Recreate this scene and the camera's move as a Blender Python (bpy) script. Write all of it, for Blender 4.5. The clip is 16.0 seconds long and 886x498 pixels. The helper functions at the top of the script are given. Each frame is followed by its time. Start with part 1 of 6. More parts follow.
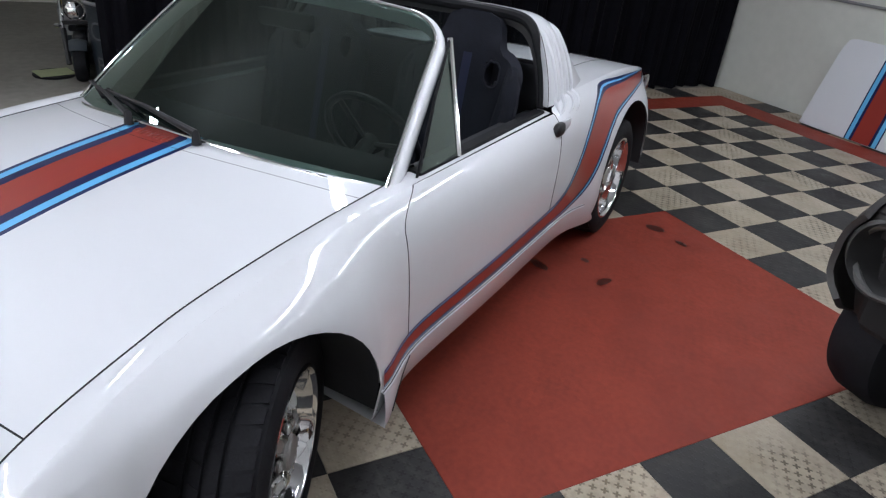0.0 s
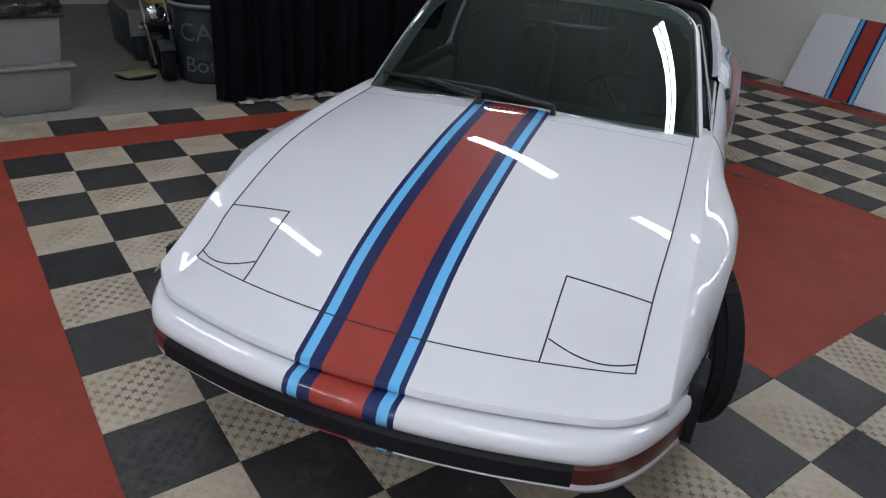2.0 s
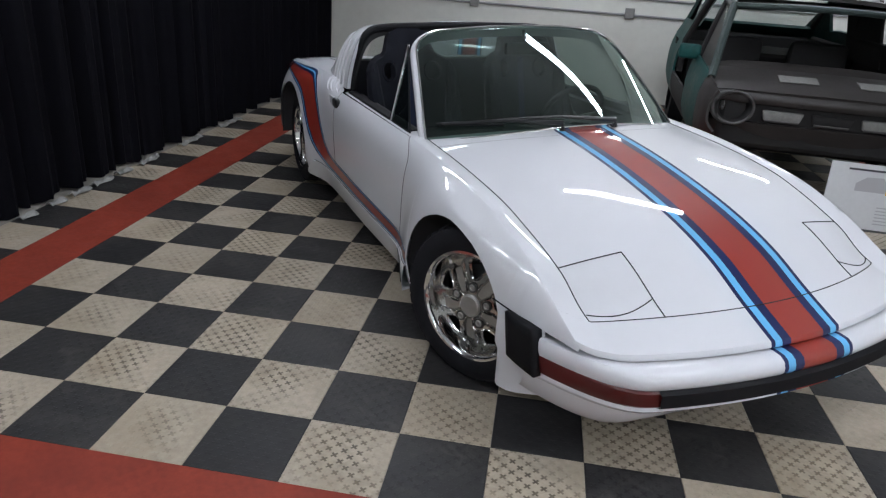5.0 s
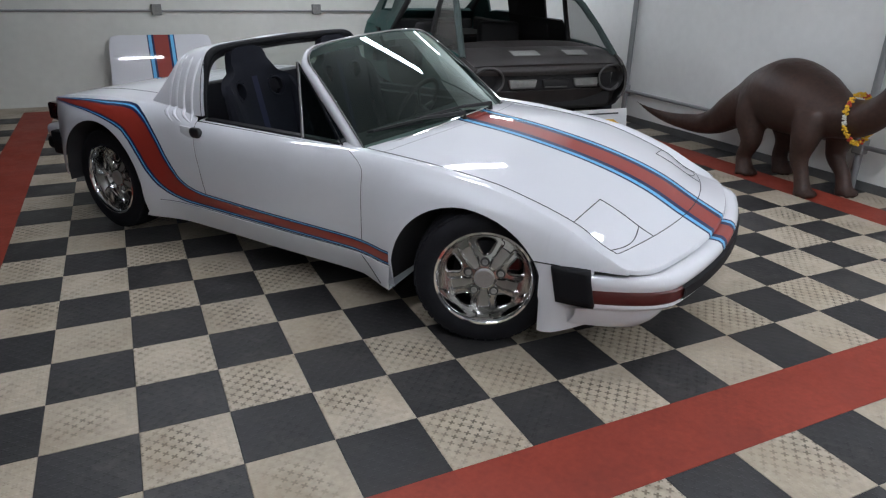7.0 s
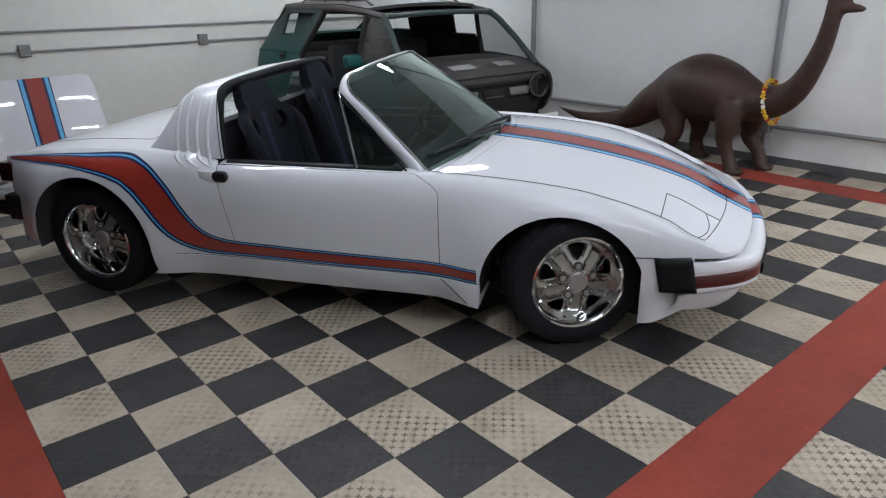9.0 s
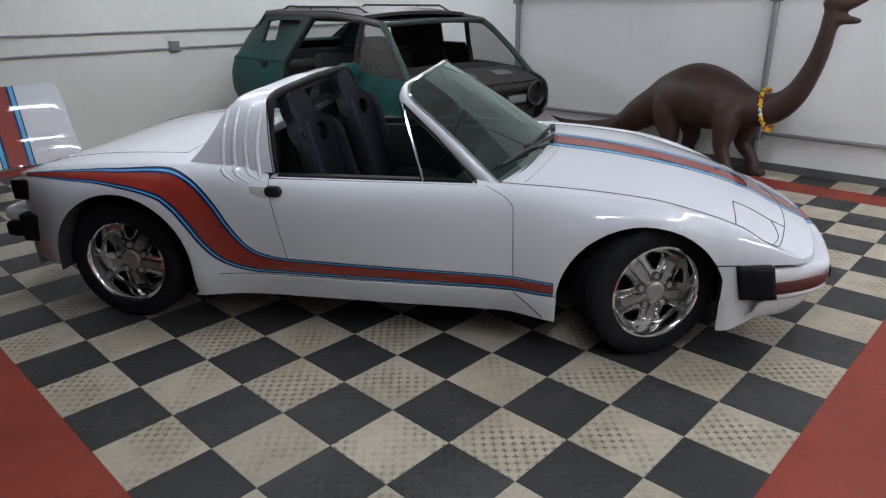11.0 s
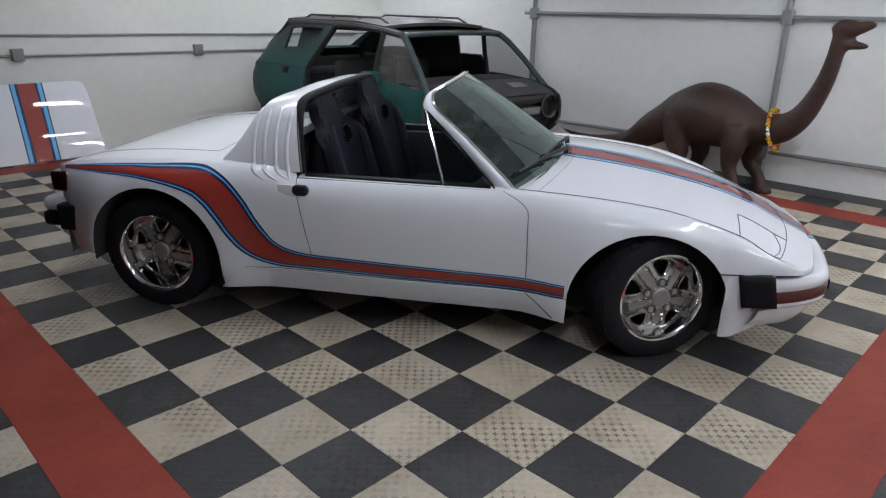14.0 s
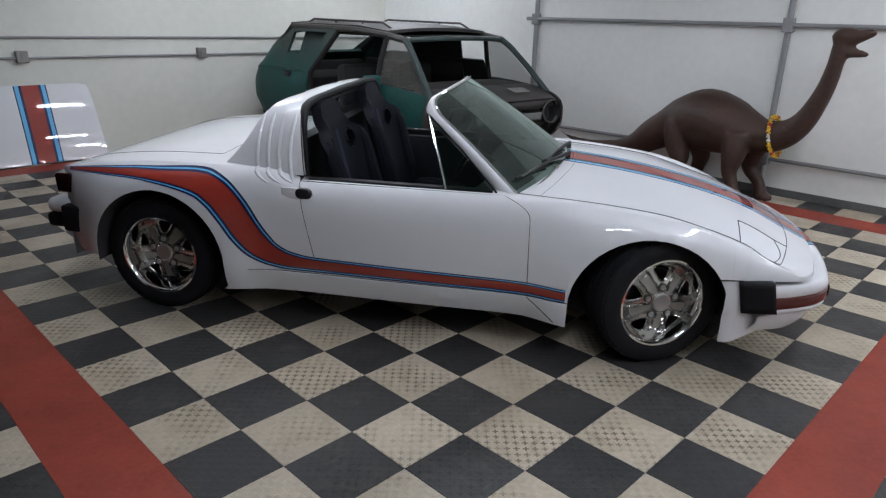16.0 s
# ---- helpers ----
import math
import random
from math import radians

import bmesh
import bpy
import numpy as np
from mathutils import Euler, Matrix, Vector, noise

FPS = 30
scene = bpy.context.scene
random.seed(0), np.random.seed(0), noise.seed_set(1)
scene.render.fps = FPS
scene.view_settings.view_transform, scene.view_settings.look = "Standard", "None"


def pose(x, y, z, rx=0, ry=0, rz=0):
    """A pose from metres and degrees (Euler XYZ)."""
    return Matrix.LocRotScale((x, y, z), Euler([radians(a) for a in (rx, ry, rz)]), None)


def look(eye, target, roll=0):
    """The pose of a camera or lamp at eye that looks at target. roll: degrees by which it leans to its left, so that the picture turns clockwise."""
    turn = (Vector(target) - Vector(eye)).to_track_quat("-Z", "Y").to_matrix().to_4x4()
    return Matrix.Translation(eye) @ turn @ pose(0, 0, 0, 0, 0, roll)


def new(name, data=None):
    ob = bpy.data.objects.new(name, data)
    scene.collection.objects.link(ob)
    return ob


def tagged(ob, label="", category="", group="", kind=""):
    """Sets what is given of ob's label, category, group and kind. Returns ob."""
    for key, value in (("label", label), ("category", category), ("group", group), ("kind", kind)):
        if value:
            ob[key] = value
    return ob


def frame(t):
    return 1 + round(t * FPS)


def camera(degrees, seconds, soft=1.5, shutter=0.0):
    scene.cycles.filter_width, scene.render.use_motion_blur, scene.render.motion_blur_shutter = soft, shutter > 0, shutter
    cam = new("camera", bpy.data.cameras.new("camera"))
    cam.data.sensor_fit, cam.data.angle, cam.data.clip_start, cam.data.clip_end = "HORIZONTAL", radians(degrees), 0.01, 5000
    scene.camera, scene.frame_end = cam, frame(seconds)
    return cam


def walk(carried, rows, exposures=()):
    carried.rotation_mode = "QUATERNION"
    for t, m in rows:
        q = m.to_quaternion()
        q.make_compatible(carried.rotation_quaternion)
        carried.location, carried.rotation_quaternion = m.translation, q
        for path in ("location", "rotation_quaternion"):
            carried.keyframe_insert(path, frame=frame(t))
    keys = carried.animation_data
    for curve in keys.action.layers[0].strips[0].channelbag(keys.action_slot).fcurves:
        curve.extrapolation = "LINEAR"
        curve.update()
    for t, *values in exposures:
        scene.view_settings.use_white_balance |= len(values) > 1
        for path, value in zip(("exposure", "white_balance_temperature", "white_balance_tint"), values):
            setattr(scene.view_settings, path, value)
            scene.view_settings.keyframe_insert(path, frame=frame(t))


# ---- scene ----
cam = camera(67.3, 16.0, soft=1.25)
PATH = [
    (0, (4.393, 1.383, 1.501), (2.845, 2.244, 0.572), 6.1),
    (0.5, (4.378, 1.044, 1.486), (2.836, 1.915, 0.558), 6.1),
    (1, (4.291, 0.679, 1.498), (2.778, 1.592, 0.562), 6.2),
    (1.5, (4.228, 0.242, 1.506), (2.785, 1.258, 0.565), 5.8),
    (2, (4.16, -0.145, 1.496), (2.774, 0.949, 0.559), 5.6),
    (2.5, (3.908, -0.47, 1.481), (2.564, 0.687, 0.555), 5.4),
    (3, (3.648, -0.861, 1.464), (2.438, 0.447, 0.555), 5.2),
    (3.5, (3.294, -1.069, 1.444), (2.278, 0.402, 0.547), 5.3),
    (6, (1.415, -1.569, 1.461), (1.769, 0.254, 0.719), 2.3),
    (6.5, (1.057, -1.549, 1.474), (1.67, 0.209, 0.744), 1.6),
    (7, (0.739, -1.532, 1.485), (1.534, 0.137, 0.723), 1.2),
    (7.5, (0.49, -1.406, 1.491), (1.4, 0.211, 0.746), -0.8),
    (8, (0.226, -1.265, 1.493), (1.267, 0.279, 0.764), -1.0),
    (8.5, (-0.01, -1.148, 1.507), (1.122, 0.324, 0.763), -1.3),
    (9, (-0.162, -0.965, 1.504), (1.037, 0.464, 0.783), -1.6),
    (11.5, (-0.585, -0.465, 1.514), (0.765, 0.83, 0.806), -0.8),
    (12, (-0.601, -0.476, 1.512), (0.732, 0.834, 0.799), -0.3),
    (12.5, (-0.61, -0.505, 1.521), (0.725, 0.816, 0.834), -0.1),
    (13, (-0.645, -0.531, 1.525), (0.684, 0.8, 0.847), -0.1),
    (13.5, (-0.685, -0.549, 1.524), (0.657, 0.774, 0.854), 0.7),
    (14, (-0.699, -0.556, 1.526), (0.642, 0.765, 0.851), 0.9),
    (14.5, (-0.705, -0.556, 1.526), (0.617, 0.783, 0.849), 0.7),
    (15, (-0.71, -0.554, 1.528), (0.619, 0.781, 0.856), 0.2),
    (15.5, (-0.707, -0.56, 1.533), (0.636, 0.766, 0.872), 0.2),
    (16, (-0.719, -0.562, 1.53), (0.625, 0.762, 0.867), 1.3),
]
walk(cam, [(t, look(eye, target, roll)) for t, eye, target, roll in PATH], exposures=[(0.0, 0.16), (0.5, -0.12), (1.0, -0.30), (2.0, -0.34), (3.5, -0.24), (6.0, -0.04), (9.0, 0.0), (16.0, 0.0)])


# ---- light ----
world = bpy.data.worlds.new("world")
scene.world = world
world.use_nodes = True
world.node_tree.nodes["Background"].inputs[0].default_value = (0.5, 0.55, 0.6, 1)
world.node_tree.nodes["Background"].inputs[1].default_value = 0.02

T = 0.3048            # one floor tile
WALL_X, WALL_Y = 5.80, 7.33
CEIL = 4.00           # the ceiling; the strip lamps hang below it
LAMP_Z = 2.62


# ---- materials ----
def mat(name, color, rough=0.5, metal=0.0, coat=0.0, var=0.0, scale=8.0, bump=0.0, bscale=60.0, fine=0.0, spec=0.5):
    """A surface with its base colour, gloss, and two scales of variation."""
    m = bpy.data.materials.new(name)
    m.use_nodes = True
    nt = m.node_tree
    b = nt.nodes["Principled BSDF"]
    b.inputs["Base Color"].default_value = (*color, 1)
    b.inputs["Roughness"].default_value = rough
    b.inputs["Metallic"].default_value = metal
    b.inputs["Coat Weight"].default_value = coat
    b.inputs["Coat Roughness"].default_value = 0.03
    b.inputs["Specular IOR Level"].default_value = spec
    tc = nt.nodes.new("ShaderNodeTexCoord")
    if var > 0:
        n1 = nt.nodes.new("ShaderNodeTexNoise")
        n1.inputs["Scale"].default_value = scale
        n1.inputs["Detail"].default_value = 6
        n2 = nt.nodes.new("ShaderNodeTexNoise")
        n2.inputs["Scale"].default_value = scale * 9
        n2.inputs["Detail"].default_value = 4
        nt.links.new(tc.outputs["Object"], n1.inputs["Vector"])
        nt.links.new(tc.outputs["Object"], n2.inputs["Vector"])
        add = nt.nodes.new("ShaderNodeMath")
        add.operation = "ADD"
        nt.links.new(n1.outputs["Fac"], add.inputs[0])
        nt.links.new(n2.outputs["Fac"], add.inputs[1])
        mr = nt.nodes.new("ShaderNodeMapRange")
        mr.inputs["From Min"].default_value = 0.65
        mr.inputs["From Max"].default_value = 1.35
        mr.inputs["To Min"].default_value = 1 - var
        mr.inputs["To Max"].default_value = 1 + var
        nt.links.new(add.outputs[0], mr.inputs["Value"])
        mul = nt.nodes.new("ShaderNodeVectorMath")
        mul.operation = "SCALE"
        mul.inputs[0].default_value = color
        nt.links.new(mr.outputs[0], mul.inputs["Scale"])
        nt.links.new(mul.outputs[0], b.inputs["Base Color"])
        r2 = nt.nodes.new("ShaderNodeMapRange")
        r2.inputs["From Min"].default_value = 0.65
        r2.inputs["From Max"].default_value = 1.35
        r2.inputs["To Min"].default_value = max(0.0, rough - var * 0.3)
        r2.inputs["To Max"].default_value = min(1.0, rough + var * 0.3)
        nt.links.new(add.outputs[0], r2.inputs["Value"])
        nt.links.new(r2.outputs[0], b.inputs["Roughness"])
    if bump > 0:
        nb = nt.nodes.new("ShaderNodeTexNoise")
        nb.inputs["Scale"].default_value = bscale
        nb.inputs["Detail"].default_value = 5
        nt.links.new(tc.outputs["Object"], nb.inputs["Vector"])
        bp = nt.nodes.new("ShaderNodeBump")
        bp.inputs["Strength"].default_value = bump
        bp.inputs["Distance"].default_value = 0.01
        nt.links.new(nb.outputs["Fac"], bp.inputs["Height"])
        nt.links.new(bp.outputs[0], b.inputs["Normal"])
    return m


RED = (0.285, 0.032, 0.021)
NAVY = (0.003, 0.011, 0.075)
SKY = (0.125, 0.45, 0.78)
WHITE = (0.685, 0.695, 0.728)

paint_white = mat("car_paint_white", WHITE, 0.5, coat=1.0, var=0.012, scale=3, spec=0.25)
paint_red = mat("stripe_red", RED, 0.3, coat=1.0, var=0.03, scale=3)
paint_navy = mat("stripe_navy", NAVY, 0.3, coat=1.0)
paint_sky = mat("stripe_light_blue", SKY, 0.3, coat=1.0)
black_rubber = mat("black_rubber", (0.009, 0.0092, 0.011), 0.6, var=0.15, scale=20, spec=0.16)
tyre_rubber = mat("tyre_rubber", (0.014, 0.0142, 0.017), 0.75, var=0.25, scale=12, bump=0.15, bscale=150, spec=0.13)
black_trim = mat("black_trim", (0.011, 0.011, 0.013), 0.4)
seat_cloth = mat("seat_cloth", (0.0105, 0.0115, 0.017), 0.85, var=0.25, scale=14, bump=0.15, bscale=220, spec=0.16)
black_vinyl = mat("black_vinyl", (0.015, 0.0155, 0.020), 0.6, var=0.2, scale=15, bump=0.1, bscale=200, spec=0.25)
blue_cloth = mat("blue_cloth", (0.004, 0.007, 0.034), 0.8, var=0.2, scale=20)
dark_gap = mat("panel_gap", (0.012, 0.012, 0.014), 0.8, spec=0.2)
seam_grey = mat("seam_grey", (0.022, 0.022, 0.025), 0.7, spec=0.2)
chrome = mat("polished_metal", (0.78, 0.78, 0.79), 0.08, metal=1.0)
satin_metal = mat("satin_metal", (0.47, 0.465, 0.455), 0.17, metal=1.0, var=0.08, scale=20)
matte_metal = mat("matte_metal", (0.42, 0.42, 0.41), 0.45, metal=0.8, var=0.1, scale=30)
petal_metal = mat("brushed_petal_metal", (0.34, 0.325, 0.295), 0.5, metal=0.6, var=0.08, scale=30)
# darker twin of matte_metal: shade in the nut wells put into the colour
matte_dark = mat("shadowed_metal", (0.10, 0.098, 0.095), 0.5, metal=0.8, var=0.15, scale=30)
red_lens = mat("dark_red_lens", (0.075, 0.011, 0.011), 0.3, coat=0.25)
tail_lens = mat("tail_lens", (0.02, 0.004, 0.004), 0.2, coat=1.0)
brake_red = mat("brake_red", (0.13, 0.012, 0.014), 0.4)
dark_under = mat("underbody_black", (0.022, 0.022, 0.025), 0.85)


def striped(name, half=(0.069, 0.103, 0.1325, 0.145)):
    """White paint with the red, navy and light blue stripe along the middle of the object's own y axis."""
    m = mat(name, WHITE, 0.5, coat=1.0, spec=0.25)
    nt = m.node_tree
    b = nt.nodes["Principled BSDF"]
    tc = nt.nodes.new("ShaderNodeTexCoord")
    sx = nt.nodes.new("ShaderNodeSeparateXYZ")
    nt.links.new(tc.outputs["Object"], sx.inputs[0])
    ab = nt.nodes.new("ShaderNodeMath")
    ab.operation = "ABSOLUTE"
    nt.links.new(sx.outputs["Y"], ab.inputs[0])
    ramp = nt.nodes.new("ShaderNodeValToRGB")
    ramp.color_ramp.interpolation = "CONSTANT"
    els = ramp.color_ramp.elements
    els[0].position, els[0].color = 0.0, (*RED, 1)
    els[1].position, els[1].color = half[0], (*NAVY, 1)
    for p, c in ((half[1], SKY), (half[2], NAVY), (half[3], WHITE)):
        e = els.new(p)
        e.color = (*c, 1)
    nt.links.new(ab.outputs[0], ramp.inputs[0])
    nt.links.new(ramp.outputs[0], b.inputs["Base Color"])
    return m


paint_striped = striped("car_paint_striped")


def glass_mat(name, tint, film):
    """Clear tinted pane: mostly lets light through, mirrors at its surface."""
    m = bpy.data.materials.new(name)
    m.use_nodes = True
    nt = m.node_tree
    nt.nodes.remove(nt.nodes["Principled BSDF"])
    tr = nt.nodes.new("ShaderNodeBsdfTransparent")
    tr.inputs[0].default_value = (*tint, 1)
    gl = nt.nodes.new("ShaderNodeBsdfGlossy")
    gl.inputs["Roughness"].default_value = 0.01
    gl.inputs[0].default_value = (0.86, 1, 0.95, 1)
    lw = nt.nodes.new("ShaderNodeLayerWeight")
    lw.inputs[0].default_value = 0.5
    pw = nt.nodes.new("ShaderNodeMath")
    pw.operation = "POWER"
    pw.inputs[1].default_value = 2.5
    nt.links.new(lw.outputs["Facing"], pw.inputs[0])
    fr = nt.nodes.new("ShaderNodeMath")
    fr.operation = "MULTIPLY_ADD"
    fr.inputs[1].default_value, fr.inputs[2].default_value = 0.92, 0.045
    nt.links.new(pw.outputs[0], fr.inputs[0])
    mx = nt.nodes.new("ShaderNodeMixShader")
    nt.links.new(fr.outputs[0], mx.inputs[0])
    nt.links.new(tr.outputs[0], mx.inputs[1])
    nt.links.new(gl.outputs[0], mx.inputs[2])
    # a faint pale green film: haze of reflected light put into the colour
    df = nt.nodes.new("ShaderNodeBsdfDiffuse")
    df.inputs[0].default_value = (0.44, 0.60, 0.55, 1)
    nz = nt.nodes.new("ShaderNodeTexNoise")
    nz.inputs["Scale"].default_value = 4.0
    nz.inputs["Detail"].default_value = 5
    tc = nt.nodes.new("ShaderNodeTexCoord")
    nt.links.new(tc.outputs["Object"], nz.inputs["Vector"])
    fm = nt.nodes.new("ShaderNodeMapRange")
    fm.inputs["From Min"].default_value, fm.inputs["From Max"].default_value = 0.35, 0.7
    fm.inputs["To Min"].default_value, fm.inputs["To Max"].default_value = film * 0.6, film * 1.4
    nt.links.new(nz.outputs["Fac"], fm.inputs["Value"])
    m2 = nt.nodes.new("ShaderNodeMixShader")
    nt.links.new(fm.outputs[0], m2.inputs[0])
    nt.links.new(mx.outputs[0], m2.inputs[1])
    nt.links.new(df.outputs[0], m2.inputs[2])
    nt.links.new(m2.outputs[0], nt.nodes["Material Output"].inputs[0])
    return m


glass = glass_mat("tinted_glass", (0.25, 0.33, 0.30), 0.003)
clear_glass = glass_mat("clear_glass", (0.85, 0.88, 0.87), 0.012)


# ---- mesh helpers ----
def mesh_of(name, verts, faces):
    me = bpy.data.meshes.new(name)
    me.from_pydata([tuple(v) for v in verts], [], faces)
    me.update()
    return me


def smooth(me, angle=35):
    me.polygons.foreach_set("use_smooth", [True] * len(me.polygons))
    me.set_sharp_from_angle(angle=radians(angle))


def part(name, src, material, parent=None, label="", soft=True, angle=35):
    """Links a bmesh or mesh as one object under a thing or a part."""
    if isinstance(src, bmesh.types.BMesh):
        me = bpy.data.meshes.new(name)
        src.normal_update()
        src.to_mesh(me)
        src.free()
    else:
        me = src
    if soft:
        smooth(me, angle)
    if material:
        me.materials.append(material)
    ob = new(name, me)
    if parent:
        ob.parent = parent
    if label:
        tagged(ob, label)
    return ob


def thing(name, label, category, group="", kind="", at=None):
    ob = new(name)
    ob.empty_display_size = 0.1
    if at is not None:
        ob.matrix_basis = at
    return tagged(ob, label, category, group, kind)


def bx(bm, x0, x1, y0, y1, z0, z1, bevel=0.0, seg=1, m=None):
    """A box with bevelled edges, added to bm."""
    r = bmesh.ops.create_cube(bm, size=1.0)
    for v in r["verts"]:
        v.co = Vector(((x0 + x1) / 2 + v.co.x * (x1 - x0), (y0 + y1) / 2 + v.co.y * (y1 - y0), (z0 + z1) / 2 + v.co.z * (z1 - z0)))
    vs = r["verts"]
    if bevel > 0:
        es = list({e for v in vs for e in v.link_edges})
        vs = bmesh.ops.bevel(bm, geom=es, offset=bevel, segments=seg, affect="EDGES", profile=0.5)["verts"]
    if m is not None:
        bmesh.ops.transform(bm, matrix=m, verts=list({v for v in vs} if bevel > 0 else vs))
    return bm


def box(x0, x1, y0, y1, z0, z1, bevel=0.0, seg=1):
    return bx(bmesh.new(), x0, x1, y0, y1, z0, z1, bevel, seg)


def sweep(bm, pts, radius, n=10, squash=1.0, cap=True):
    """A round bar along pts; radius is one number or one for each point."""
    pts = [Vector(p) for p in pts]
    rad = radius if isinstance(radius, (list, tuple)) else [radius] * len(pts)
    rings, side = [], None
    for i, p in enumerate(pts):
        d = (pts[min(i + 1, len(pts) - 1)] - pts[max(i - 1, 0)]).normalized()
        if side is None:
            side = d.cross(Vector((0, 0, 1)))
            if side.length < 0.05:
                side = d.cross(Vector((1, 0, 0)))
        side = (side - d * side.dot(d)).normalized()
        up = side.cross(d)
        rings.append([bm.verts.new(p + (side * math.cos(a) + up * math.sin(a) * squash) * rad[i])
                      for a in (2 * math.pi * k / n for k in range(n))])
    for a, b in zip(rings, rings[1:]):
        for k in range(n):
            bm.faces.new((a[k], a[(k + 1) % n], b[(k + 1) % n], b[k]))
    if cap:
        bm.faces.new(rings[0][::-1])
        bm.faces.new(rings[-1])
    return bm


def lathe(profile, n=48, axis="y", closed=False):
    """Turns (radius, along) pairs round an axis."""
    verts, faces = [], []
    for r, h in profile:
        for k in range(n):
            a = 2 * math.pi * k / n
            c, s = r * math.cos(a), r * math.sin(a)
            verts.append((c, h, s) if axis == "y" else (c, s, h))
    rows = len(profile)
    for i in range(rows if closed else rows - 1):
        j = (i + 1) % rows
        for k in range(n):
            k2 = (k + 1) % n
            q = (i * n + k, i * n + k2, j * n + k2, j * n + k)
            faces.append(q if axis == "y" else q[::-1])
    return mesh_of("turned", verts, faces)


def grid(fn, us, vs, flip=False):
    """A surface fn(u, v) over two lists."""
    verts = [fn(u, v) for u in us for v in vs]
    n = len(vs)
    faces = []
    for i in range(len(us) - 1):
        for j in range(n - 1):
            q = (i * n + j, i * n + j + 1, (i + 1) * n + j + 1, (i + 1) * n + j)
            faces.append(q[::-1] if flip else q)
    return verts, faces


def curve(xs, ys):
    """A smooth curve through knots (monotone cubic)."""
    xs, ys = np.array(xs, float), np.array(ys, float)
    if xs[0] > xs[-1]:
        xs, ys = xs[::-1], ys[::-1]
    h = np.diff(xs)
    d = np.diff(ys) / h
    m = np.zeros(len(xs))
    m[0], m[-1] = d[0], d[-1]
    for i in range(1, len(xs) - 1):
        if d[i - 1] * d[i] > 0:
            w1, w2 = 2 * h[i] + h[i - 1], h[i] + 2 * h[i - 1]
            m[i] = (w1 + w2) / (w1 / d[i - 1] + w2 / d[i])

    def at(x):
        x = min(max(x, xs[0]), xs[-1])
        i = min(max(int(np.searchsorted(xs, x)) - 1, 0), len(h) - 1)
        t = (x - xs[i]) / h[i]
        return float((2 * t ** 3 - 3 * t ** 2 + 1) * ys[i] + (t ** 3 - 2 * t ** 2 + t) * h[i] * m[i]
                     + (-2 * t ** 3 + 3 * t ** 2) * ys[i + 1] + (t ** 3 - t ** 2) * h[i] * m[i + 1])
    return at


def lin(a, b, n):
    return [a + (b - a) * i / (n - 1) for i in range(n)]


def thick(ob, t, off=-1.0):
    s = ob.modifiers.new("thickness", "SOLIDIFY")
    s.thickness, s.offset = t, off
    e = ob.modifiers.new("crisp_edges", "EDGE_SPLIT")
    e.split_angle = radians(40)
    return ob


def facing(me, way):
    """Turns all faces so that they look along a direction on the whole."""
    way = Vector(way)
    if sum(p.normal.dot(way) * p.area for p in me.polygons) < 0:
        me.flip_normals()
    return me


def mirror_y(verts, faces):
    return [(x, -y, z) for x, y, z in verts], [f[::-1] for f in faces]


def join(*vf):
    verts, faces = [], []
    for v, f in vf:
        k = len(verts)
        verts += list(v)
        faces += [tuple(i + k for i in q) for q in f]
    return verts, faces


# ---- the setting ----
wall_paint = mat("wall_paint", (0.62, 0.625, 0.575), 0.55, var=0.05, scale=1.2, bump=0.08, bscale=90)
door_paint = mat("steel_door_paint", (0.80, 0.81, 0.79), 0.45, var=0.04, scale=1.5)
ceiling_paint = mat("ceiling_paint", (0.26, 0.26, 0.255), 0.8, var=0.05, scale=1)
conduit_metal = mat("galvanised_conduit", (0.27, 0.275, 0.28), 0.55, metal=0.35, var=0.1, scale=30)
concrete = mat("concrete", (0.255, 0.238, 0.212), 0.75, var=0.22, scale=1.5, bump=0.1, bscale=80)
cloth_black = mat("black_curtain_cloth", (0.003, 0.003, 0.005), 0.95, var=0.3, scale=3, spec=0.1)


def structure(name, src, material, label, soft=False):
    return tagged(part(name, src, material, None, soft=soft), label, name.split("_")[0], kind="structure")


floor = structure("floor", box(-5.0, WALL_X + 0.37, -5.0, WALL_Y + 0.2, -0.12, -0.012), concrete, "grey concrete garage floor under the tiles")
structure("wall_north", box(-5.0, WALL_X + 0.37, WALL_Y, WALL_Y + 0.2, -0.012, CEIL), wall_paint, "off-white painted garage wall with conduit")
structure("wall_east", box(WALL_X, WALL_X + 0.2, -5.0, 4.47, -0.012, CEIL), door_paint, "off-white painted wall with a steel track")
structure("wall_recess", box(WALL_X + 0.17, WALL_X + 0.37, 4.47, WALL_Y, -0.012, CEIL), door_paint, "off-white painted wall set back beside the door")
structure("wall_south", box(-5.0, WALL_X + 0.2, -5.2, -5.0, -0.012, CEIL), wall_paint, "off-white painted garage wall")
structure("wall_west", box(-5.2, -5.0, -5.2, WALL_Y + 0.2, -0.012, CEIL), wall_paint, "off-white painted garage wall")
structure("ceiling", box(-5.2, WALL_X + 0.37, -5.2, WALL_Y + 0.2, CEIL, CEIL + 0.15), ceiling_paint, "plain painted garage ceiling")

# ---- ceiling lamps ----
tube_glow = bpy.data.materials.new("fluorescent_glow")
tube_glow.use_nodes = True
b_ = tube_glow.node_tree.nodes["Principled BSDF"]
b_.inputs["Emission Color"].default_value = (0.905, 0.95, 1.055, 1)
b_.inputs["Emission Strength"].default_value = 62.0
lamp_white = mat("lamp_enamel", (0.75, 0.75, 0.75), 0.4)


